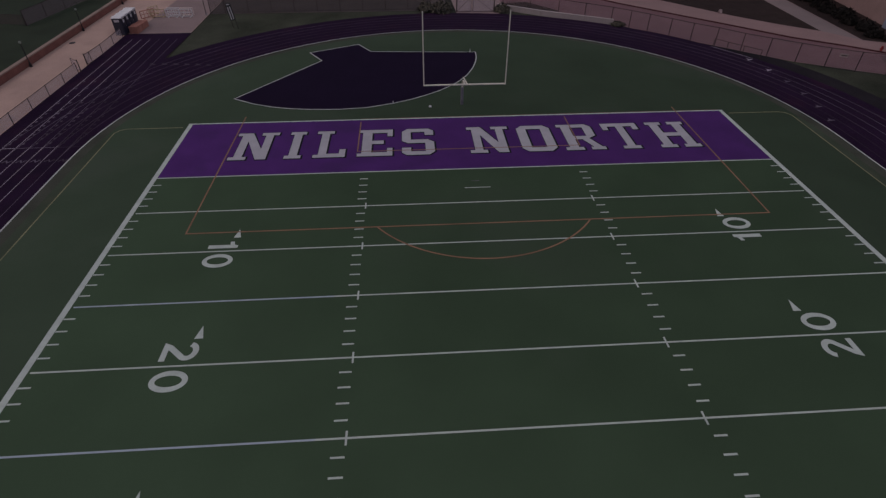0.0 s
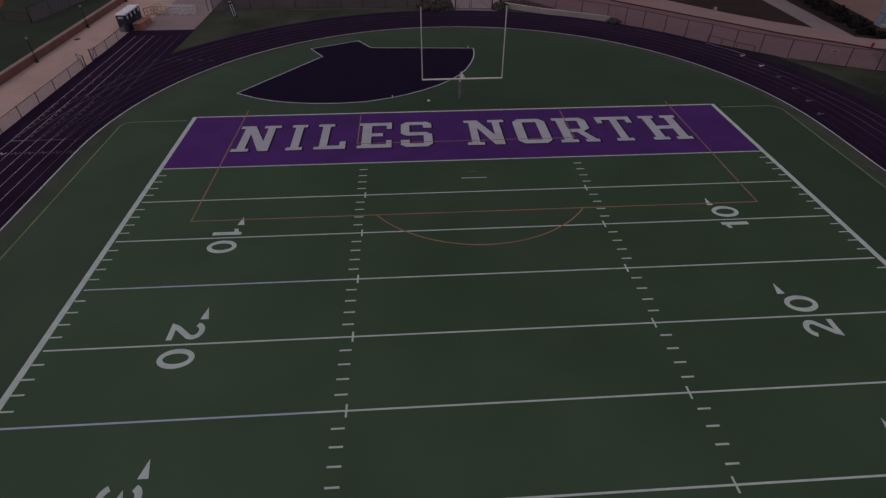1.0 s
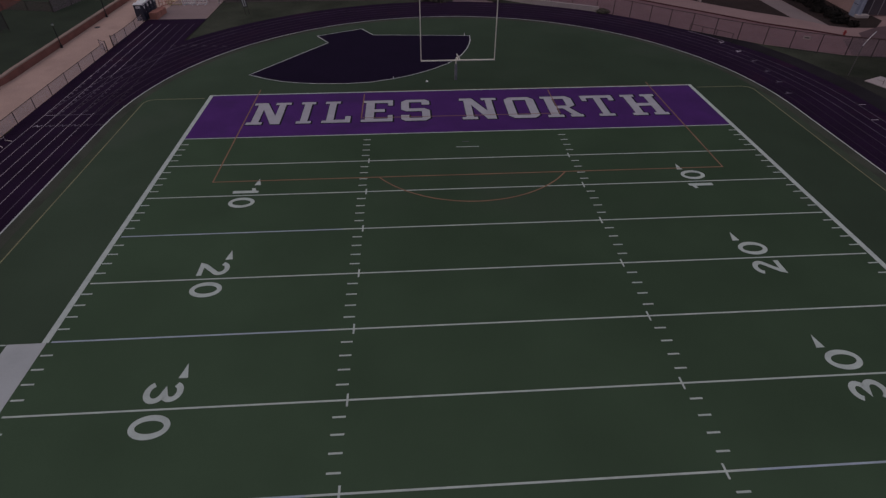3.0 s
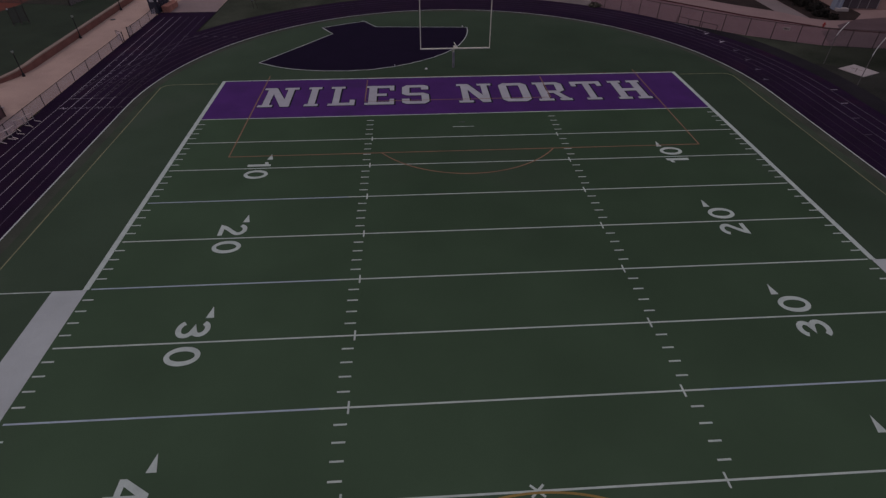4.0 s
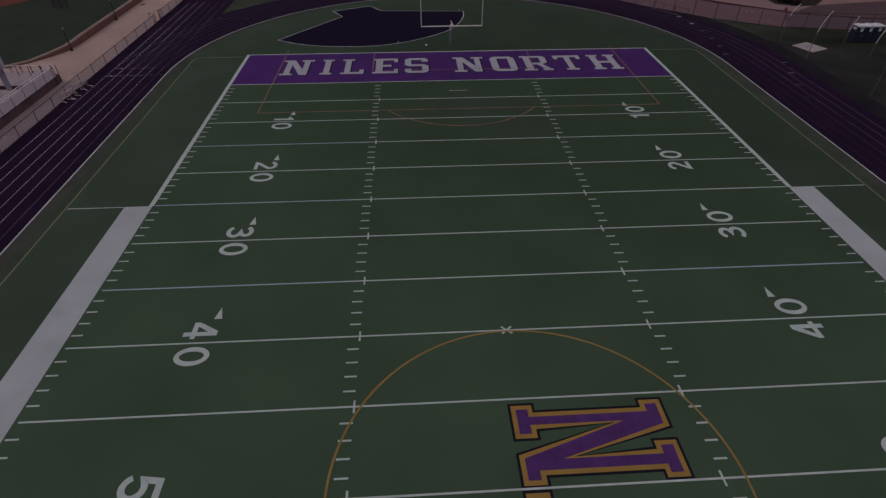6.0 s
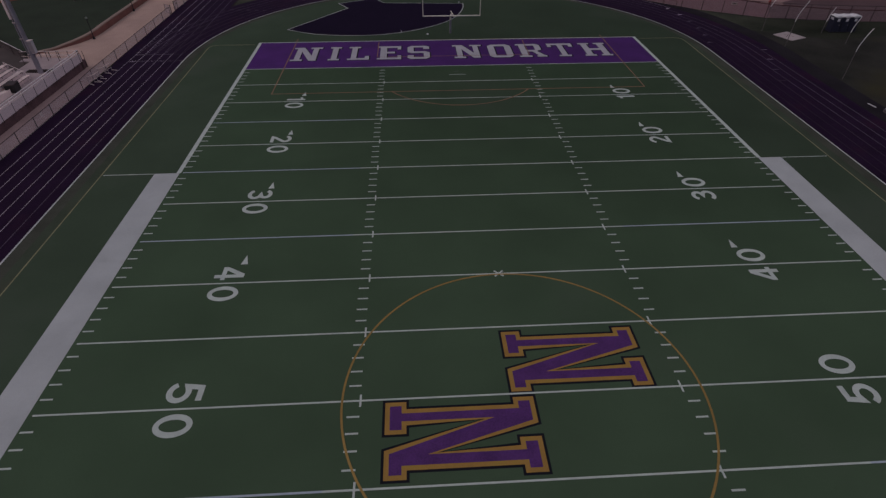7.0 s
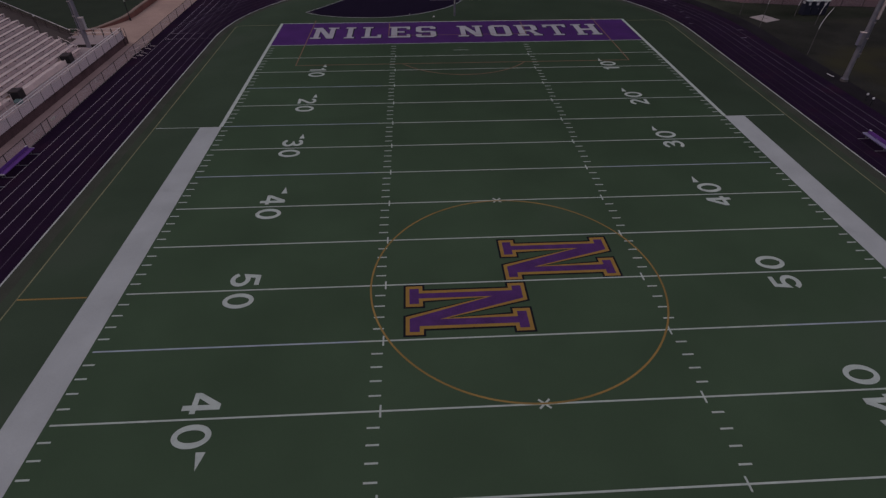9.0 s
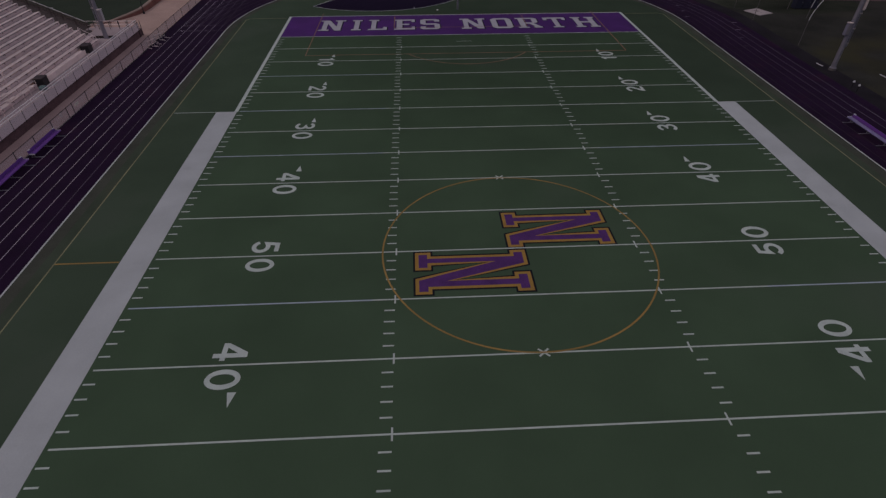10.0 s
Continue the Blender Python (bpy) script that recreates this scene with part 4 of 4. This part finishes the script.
far_pole = thing("net_pole", (42.5, 11.1, -0.05), 0, "slender grey net pole with a short bent white tip", "pole", "net poles round the throwing pad")
part("shaft", rod(bmesh.new(), (0, 0, 0), (0.12, 0.05, 3.1), 0.042, 0.036), GREYPOLE, far_pole)
part("tip", tube(bmesh.new(), [(0.12 + 1.0 * (k / 8) ** 1.5, 0.05 + 0.3 * (k / 8) ** 1.5, 3.1 + 1.35 * (k / 8)) for k in range(9)], 0.038), WHITEP, far_pole, "bent white plastic tip")
short_pole = thing("net_pole", (50.2, 10.0, -0.05), 0, "short grey net pole with a slanting white tip", "pole", "net poles round the throwing pad")
part("shaft", rod(bmesh.new(), (0, 0, 0), (0.1, 0.05, 1.4), 0.042, 0.036), GREYPOLE, short_pole)
part("tip", tube(bmesh.new(), [(0.1, 0.05, 1.4), (0.3, 0.1, 2.3), (0.75, 0.2, 3.2)], 0.04), WHITEP, short_pole, "slanting white plastic tip")
copy_thing(short_pole, pose(50.5, 5.4, -0.05))

# ---- floodlight masts ----
def mast(loc, label, box_h, side, box_mat):
    """A tapered mast with a control cabinet, a conduit with its brackets, and a long ballast box further up."""
    m = thing("floodlight_mast", loc, 0, label, "floodlight mast", "floodlight masts")
    part("footing", rod(bmesh.new(), (0, 0, -0.05), (0, 0, 0.25), 0.42, 0.38, 18), GREYPOLE, m, "round concrete footing")
    part("base_flange", rod(bmesh.new(), (0, 0, 0.25), (0, 0, 0.30), 0.36, seg=18), MASTSTEEL, m)
    part("shaft", rod(bmesh.new(), (0, 0, 0.30), (0, 0, 24), 0.26, 0.13, 16), MASTSTEEL, m)
    cab = part("cabinet", box(bmesh.new(), (side * 0.40, -0.1, box_h), (0.44, 0.42, 1.3), bevel=0.03), box_mat, m, "grey metal control cabinet")
    part("cabinet_door", box(bmesh.new(), (side * 0.40, -0.322, box_h), (0.36, 0.02, 1.1)), STEEL, cab)
    part("cabinet_lid", box(bmesh.new(), (side * 0.40, -0.1, box_h + 0.67), (0.50, 0.48, 0.05), bevel=0.01), ALU, cab)
    part("conduit", rod(bmesh.new(), (-side * 0.42, 0, 2.6), (-side * 0.38, 0, 6.6), 0.06), MASTSTEEL, m)
    part("ballast_box", box(bmesh.new(), (-side * 0.40, -0.05, 7.5), (0.26, 0.3, 1.9), bevel=0.03), ALU, m, "long pale ballast box")
    for z in (3.0, 4.6, 6.2):
        part("bracket", box(bmesh.new(), (-side * 0.3, 0, z), (0.4, 0.1, 0.1)), ALU, m)
    part("crossarm", box(bmesh.new(), (0, 0, 23.6), (4.2, 0.2, 0.2)), MASTSTEEL, m)
    return m


mast((-44.95, -2.5, 0.0), "tall grey steel floodlight mast rising through the grandstand", 3.8, 1, CABPALE)
mast((41.6, -14.7, -0.05), "tall grey steel floodlight mast beside the track", 4.6, -1, CABINET)
for x, y in ((40.4, -20.0), (40.27, -21.05)):
    bp = thing("ball_top_post", (x, y, -0.02), 0, "short dark post with a white ball on top", "marker post", "ball-topped posts")
    part("stem", rod(bmesh.new(), (0, 0, 0), (0, 0, 0.6), 0.05), BLACKIRON, bp)
    part("ball", ball(bmesh.new(), (0, 0, 0.68), 0.12), WHITEP, bp, "white ball", smooth=True)

pole = thing("slim_lamp_post", (-53.4, 3.1, -0.01), 0, "slim dark post with a small white ball lamp behind the grandstand", "lamp post")
part("post", rod(bmesh.new(), (0, 0, 0), (0, 0, 3.1), 0.035, 0.03, 8), DARKSTEEL, pole)
part("globe", ball(bmesh.new(), (0, 0, 3.2), 0.11), WHITEP, pole, "small white ball", smooth=True)

# ---- benches and hurdles ----
def team_bench(loc, turn, length, seat_mat, back_mat, label, back_h):
    b = thing("team_bench", loc, turn, label, "bench", "team benches")
    part("seat", box(bmesh.new(), (0, -0.02, 0.45), (length, 0.46, 0.07), bevel=0.02), seat_mat, b)
    part("backrest", box(bmesh.new(), (0, 0.27, 0.47 + back_h / 2), (length, 0.07, back_h), rx=-12, bevel=0.02), back_mat, b)
    for s in (-1, 1):
        part("end_cap", box(bmesh.new(), (s * (length / 2 + 0.012), 0.0, 0.45), (0.03, 0.44, 0.12), bevel=0.008), WHITEP, b, "white plastic end cap")
        part("arm_pad", box(bmesh.new(), (s * (length / 2 - 0.2), 0.24, 0.50 + back_h), (0.26, 0.12, 0.05), bevel=0.01), WHITEP, b, "white pad on the backrest")
    n = max(3, int(length / 1.6))
    for k in range(n):
        x = -length / 2 + 0.3 + k * (length - 0.6) / (n - 1)
        bm = bmesh.new()
        box(bm, (x, -0.16, 0.03), (0.05, 1.05, 0.05))
        box(bm, (x, 0.05, 0.22), (0.06, 0.06, 0.38))
        box(bm, (x, 0.30, 0.42), (0.06, 0.05, 0.6), rx=-12)
        part("leg", bm, STEEL, b)
    return b


team_bench((-39.05, -29.35, 0.0), 90, 4.45, BENCHP, BENCHP, "purple vinyl team bench standing beside the trackside fence", 0.26)
team_bench((-39.05, -34.65, 0.0), 90, 4.45, BENCHP, BENCHP, "purple vinyl team bench next to another by the fence", 0.26)
team_bench((34.75, -31.75, 0.0), -90, 7.6, BENCHS, BENCHP, "long silver and purple team bench standing on the track", 0.28)


def hurdle(loc, turn):
    h = thing("hurdle", loc, turn, "white track hurdle stored beside the chain-link fence", "hurdle", "stored hurdles")
    part("top_board", box(bmesh.new(), (0, 0, 0.80), (1.15, 0.03, 0.06), bevel=0.005), ALU, h)
    for x in (-0.5, 0.5):
        part("upright", rod(bmesh.new(), (x, 0, 0.04), (x, 0, 0.80), 0.022), STEEL, h)
        part("foot", box(bmesh.new(), (x, -0.3, 0.03), (0.05, 0.75, 0.05)), ALU, h)
    part("cross_tube", rod(bmesh.new(), (-0.5, 0, 0.3), (0.5, 0, 0.3), 0.02), ALU, h)


for x, y, a in ((-39.6, -2.95, 62), (-39.45, -2.3, 78), (-39.5, -0.55, 50), (-39.35, 0.3, 72)):
    hurdle((x, y, 0.0), a)

# ---- grandstand ----
DECK, Y_END, Y_SOUTH, FRONT = 1.0, -4.2, -48.0, -42.38
stand_b = thing("grandstand", (0, 0, 0), 0, "grey aluminium grandstand with plank seats and mesh railing", "grandstand")
part("fascia", box(bmesh.new(), (FRONT - 0.15, (2.1 + Y_SOUTH) / 2, 0.42), (0.12, 2.1 - Y_SOUTH, 0.84)), UNDER, stand_b, "dark brown solid panel along the front below the deck")
part("end_fascia", box(bmesh.new(), (FRONT - 1.6, 2.04, 0.42), (2.75, 0.12, 0.84)), UNDER, stand_b)
for k in range(int((1.3 - Y_SOUTH) / 2.45) + 1):
    y1 = 1.3 - 2.45 * k
    w = 5.6 if k < 2 else 3.3
    part("deck_panel", box(bmesh.new(), (FRONT - w / 2, y1 - 1.225, DECK - 0.03), (w, 2.43, 0.06)), DECKING, stand_b)
# Plate lying on the deck; its dark colour stands for the hole's shade.
part("mast_opening_plate", box(bmesh.new(), (-45.5, -1.95, DECK + 0.004), (2.5, 1.0, 0.016)), MULCH, stand_b, "flat dark plate painted as the opening round the mast")
ROWS_N, RUN, RISE, X0, Z0 = 21, 0.635, 0.352, -45.2, 1.32
SEG = 9.0
brackets = bmesh.new()
for i in range(ROWS_N):
    x, z = X0 - RUN * i, Z0 + RISE * i
    y_end = Y_END + (0.35 if i % 2 else 0.0)
    runs = [(y_end - SEG * k, max(y_end - SEG * (k + 1) + 0.02, Y_SOUTH)) for k in range(5)]
    if i < 1:
        runs = [(y_end, -6.6), (-8.3, -16.7), (-18.5, -27.0), (-27.02, -37.0), (-37.02, Y_SOUTH)]
    for ya, yb in runs:
        part("seat_plank", box(bmesh.new(), (x, (ya + yb) / 2, z + 0.10), (0.28, ya - yb, 0.05)), ALU, stand_b)
        part("foot_plank", box(bmesh.new(), (x - 0.325, (ya + yb) / 2, z + 0.02), (0.33, ya - yb - 0.02, 0.05)), ALU, stand_b)
        part("riser", box(bmesh.new(), (x + 0.118, (ya + yb) / 2, z - 0.135), (0.03, ya - yb - 0.02, 0.27)), ALUDARK, stand_b)
        y = ya - 0.4
        while y > yb + 0.2:
            box(brackets, (x + 0.03, y, z - 0.02), (0.24, 0.09, 0.19))
            y -= 1.83
part("seat_brackets", brackets, UNDER, stand_b, "dark steel seat brackets", "stuff")
bm = bmesh.new()
for k in range(9):
    y = Y_END - 0.6 - 5.4 * k
    box(bm, (X0 - RUN * ROWS_N / 2, y, Z0 + RISE * ROWS_N / 2 - 0.3), (RUN * ROWS_N * 1.06, 0.1, 0.16), ry=math.degrees(math.atan2(RISE, RUN)))
    for i in (2, 7, 12, 16):
        rod(bm, (X0 - RUN * i, y, -0.05), (X0 - RUN * i, y, Z0 + RISE * i - 0.25), 0.06, seg=6)
part("understructure", bm, STEEL, stand_b)
part("first_row_skirt", box(bmesh.new(), (X0 + 0.40, (-8.3 - 16.7) / 2, DECK + 0.27), (0.05, 8.4, 0.54)), ALU, stand_b, "pale panel before the lowest row")
# front railing of posts, rails and mesh panels
n_bays = int((1.31 - Y_SOUTH) / 1.937)
for k in range(n_bays + 1):
    y = 1.31 - 1.937 * k
    part("railing_post", rod(bmesh.new(), (FRONT, y, DECK - 0.3), (FRONT, y, DECK + 0.80), 0.03), DARKSTEEL, stand_b)
    if k < n_bays:
        part("mesh_panel", box(bmesh.new(), (FRONT, y - 0.968, DECK + 0.32), (0.004, 1.88, 0.88)), SCREEN, stand_b)
        for z in (DECK + 1.12, DECK + 0.88):
            part("railing_bar", rod(bmesh.new(), (FRONT - 0.10, y, z), (FRONT - 0.10, y - 1.937, z), 0.04, seg=6), RAILWHITE, stand_b)
for x in (-42.45, -43.6, -44.8, -46.0, -47.4, -48.8):
    part("railing_post", rod(bmesh.new(), (x, 1.25, DECK - 1.0), (x, 1.25, DECK + 1.08), 0.035), DARKSTEEL, stand_b)
for z in (DECK + 1.06, DECK + 0.55):
    part("railing_bar", rod(bmesh.new(), (-42.45, 1.25, z), (-48.8, 1.25, z), 0.025, seg=6), ALU, stand_b)
for y, x1, h in ((2.35, -43.2, 1.75), (3.5, -43.9, 1.35)):
    n = int((x1 + 49.4) / 1.05)
    for k in range(n + 1):
        part("ramp_post", rod(bmesh.new(), (x1 - 1.05 * k, y, -0.05), (x1 - 1.05 * k, y, h), 0.032), DARKSTEEL, stand_b)
    for z in (h - 0.03, h - 0.42):
        part("ramp_bar", rod(bmesh.new(), (x1, y, z), (x1 - 1.05 * n, y, z), 0.026), ALU, stand_b)
part("ramp", box(bmesh.new(), (-46.1, 2.9, 0.52), (5.8, 1.05, 0.08), ry=5), DECKING, stand_b)
part("landing", box(bmesh.new(), (-46.2, 1.78, 0.92), (6.2, 0.95, 0.06)), DECKING, stand_b)
for y in (0.95, 1.9):
    part("corner_post", rod(bmesh.new(), (FRONT, y, -0.05), (FRONT, y, 1.85), 0.036), DARKSTEEL, stand_b)
for k in range(n_bays + 1):
    part("rail_stanchion", rod(bmesh.new(), (FRONT - 0.10, 1.31 - 1.937 * k, DECK - 0.02), (FRONT - 0.10, 1.31 - 1.937 * k, DECK + 1.12), 0.024, seg=6), ALU, stand_b)
# stepped aisle with handrails
for i in range(1, 9):
    x, z = X0 - RUN * (i - 0.75), Z0 + RISE * (i - 0.5)
    part("aisle_step", box(bmesh.new(), (x, -22.4, z + 0.04), (0.26, 1.3, 0.05)), ALU, stand_b)
for y in (-21.6, -23.2, -20.0, -24.8):
    hr = tube(bmesh.new(), [(X0 + 0.2, y, DECK + 0.02), (X0 + 0.2, y, DECK + 1.0), (X0 - RUN * 2.4, y, Z0 + RISE * 2.4 + 1.0), (X0 - RUN * 2.4, y, Z0 + RISE * 2.4)], 0.028)
    part("handrail", hr, ALU, stand_b, "pale tubular handrail")
for z in (DECK + 0.55, DECK + 1.0):
    part("handrail", tube(bmesh.new(), [(X0 + 0.45, -18.9, z), (X0 + 0.45, -21.4, z)], 0.028), ALU, stand_b)
    part("handrail", tube(bmesh.new(), [(X0 + 0.45, -23.4, z), (X0 + 0.45, -26.4, z)], 0.028), ALU, stand_b)
for y in (-18.9, -20.2, -21.4, -23.4, -24.9, -26.4):
    part("railing_post", rod(bmesh.new(), (X0 + 0.45, y, DECK), (X0 + 0.45, y, DECK + 1.0), 0.028), ALU, stand_b)
for y in (-4.9, -5.9):
    hr = tube(bmesh.new(), [(X0 + 0.3, y, DECK + 0.02), (X0 + 0.3, y, DECK + 0.95), (X0 - RUN * 2.2, y, Z0 + RISE * 2.2 + 0.95), (X0 - RUN * 2.2, y, Z0 + RISE * 2.2)], 0.028)
    part("handrail", hr, ALU, stand_b)
for y in (-7.5, -17.6):
    bx = thing("equipment_box", (-45.0, y, DECK), 4, "dark boxy bin standing on the grandstand deck", "bin", "bins on the deck")
    part("body", box(bmesh.new(), (0, 0, 0.4), (0.95, 1.1, 0.8), bevel=0.05), BLACKIRON, bx)
    part("lid", box(bmesh.new(), (0, 0, 0.84), (1.0, 1.15, 0.1), bevel=0.04), DARKSTEEL, bx)

bag = thing("canvas_bag", (-44.25, -18.9, DECK), 20, "dull teal canvas bag beside a bin on the deck", "bag")
part("body", box(bmesh.new(), (0, 0, 0.22), (0.75, 0.5, 0.42), bevel=0.12), TEAL, bag, smooth=True)
part("strap", tube(bmesh.new(), [(-0.22, -0.1, 0.40), (-0.16, -0.12, 0.58), (0.16, -0.12, 0.58), (0.22, -0.1, 0.40)], 0.025), BLACKIRON, bag)

# ---- shrubs and building ----
def shrub(loc, r, h, seed, leaf=LEAF, label="dark green rounded shrub with uneven small leaves"):
    rnd = random.Random(seed)
    s = thing("shrub", loc, rnd.uniform(0, 360), label, "shrub", "shrubs")
    part("stems", rod(bmesh.new(), (0, 0, -0.05), (0, 0, h * 0.6), 0.06, 0.03), MULCH, s)
    bm = bmesh.new()
    for _ in range(650):
        d = Vector((rnd.gauss(0, 1), rnd.gauss(0, 1), abs(rnd.gauss(0, 0.9)))).normalized()
        q = noise.noise(d * 2.2 + Vector((seed, 0, 0)))
        k = (0.78 + 0.42 * q) * rnd.uniform(0.72, 1.02)
        c = Vector((d.x * r * k, d.y * r * k, 0.12 + d.z * h * k))
        u = Vector((rnd.uniform(-1, 1), rnd.uniform(-1, 1), rnd.uniform(-1, 1))).normalized() * rnd.uniform(0.10, 0.2)
        w = u.cross(d).normalized() * rnd.uniform(0.07, 0.14)
        bm.faces.new([bm.verts.new(c + v) for v in (-u, w, u, -w)])
    part("foliage", bm, leaf, s)


spots_b = [(0.3, 43.6, 2.0, 1.6), (-1.8, 44.2, 1.6, 1.3), (8.6, 43.3, 1.4, 1.0), (22.9, 36.0, 1.2, 0.4), (53.6, 29.4, 1.3, 1.1), (54.2, 32.0, 1.5, 1.5), (54.0, 34.8, 1.4, 1.3), (54.8, 37.4, 1.7, 1.7), (54.6, 40.4, 1.5, 1.4),
           (55.2, 43.2, 1.8, 1.8), (55.2, 46.4, 1.5, 1.5), (54.4, 27.9, 0.8, 0.7)]
for k, (x, y, r, h) in enumerate(spots_b):
    if x < 30:
        shrub((x, y, -0.03), r, h, k + 3, LEAF_DULL, "dull olive low shrub beside the driveway gate")
    else:
        shrub((x, y, -0.03), r, h, k + 3)

building = thing("brick_building", (57.6, 32.0, -0.05), -7, "brown brick building with a pale corner panel and dull glazing", "building")
part("wall", box(bmesh.new(), (12.6, 25.3, 4.5), (24.8, 49.4, 9.0)), BRICK_BROWN, building, "brown brick wall")
part("roof", box(bmesh.new(), (12.6, 25.3, 9.12), (25.2, 49.8, 0.24)), CAP, building)
part("corner_panel", box(bmesh.new(), (-0.1, 0.62, 3.2), (0.5, 1.25, 6.4), bevel=0.03), PANEL, building, "pale blue metal corner panel")
part("plinth", box(bmesh.new(), (0.55, -0.15, 0.2), (1.7, 0.9, 0.42), bevel=0.03), PALE, building, "low pale concrete plinth")
part("front_panel", box(bmesh.new(), (0.22, -0.1, 3.2), (0.34, 0.5, 6.0), bevel=0.03), PANEL, building, "pale blue metal corner panel")
for z in (1.6, 3.2, 4.8):
    part("panel_joint", box(bmesh.new(), (-0.36, 0.55, z), (0.02, 1.1, 0.06)), NAVY, building)
win = part("glazing", box(bmesh.new(), (3.2, 0.56, 3.0), (5.4, 0.14, 5.6)), GLASS, building, "dull glass front")
for x in (0.5, 1.8, 3.1, 4.4, 5.8):
    part("mullion", box(bmesh.new(), (x, 0.46, 3.0), (0.08, 0.1, 5.6)), STEEL, win)
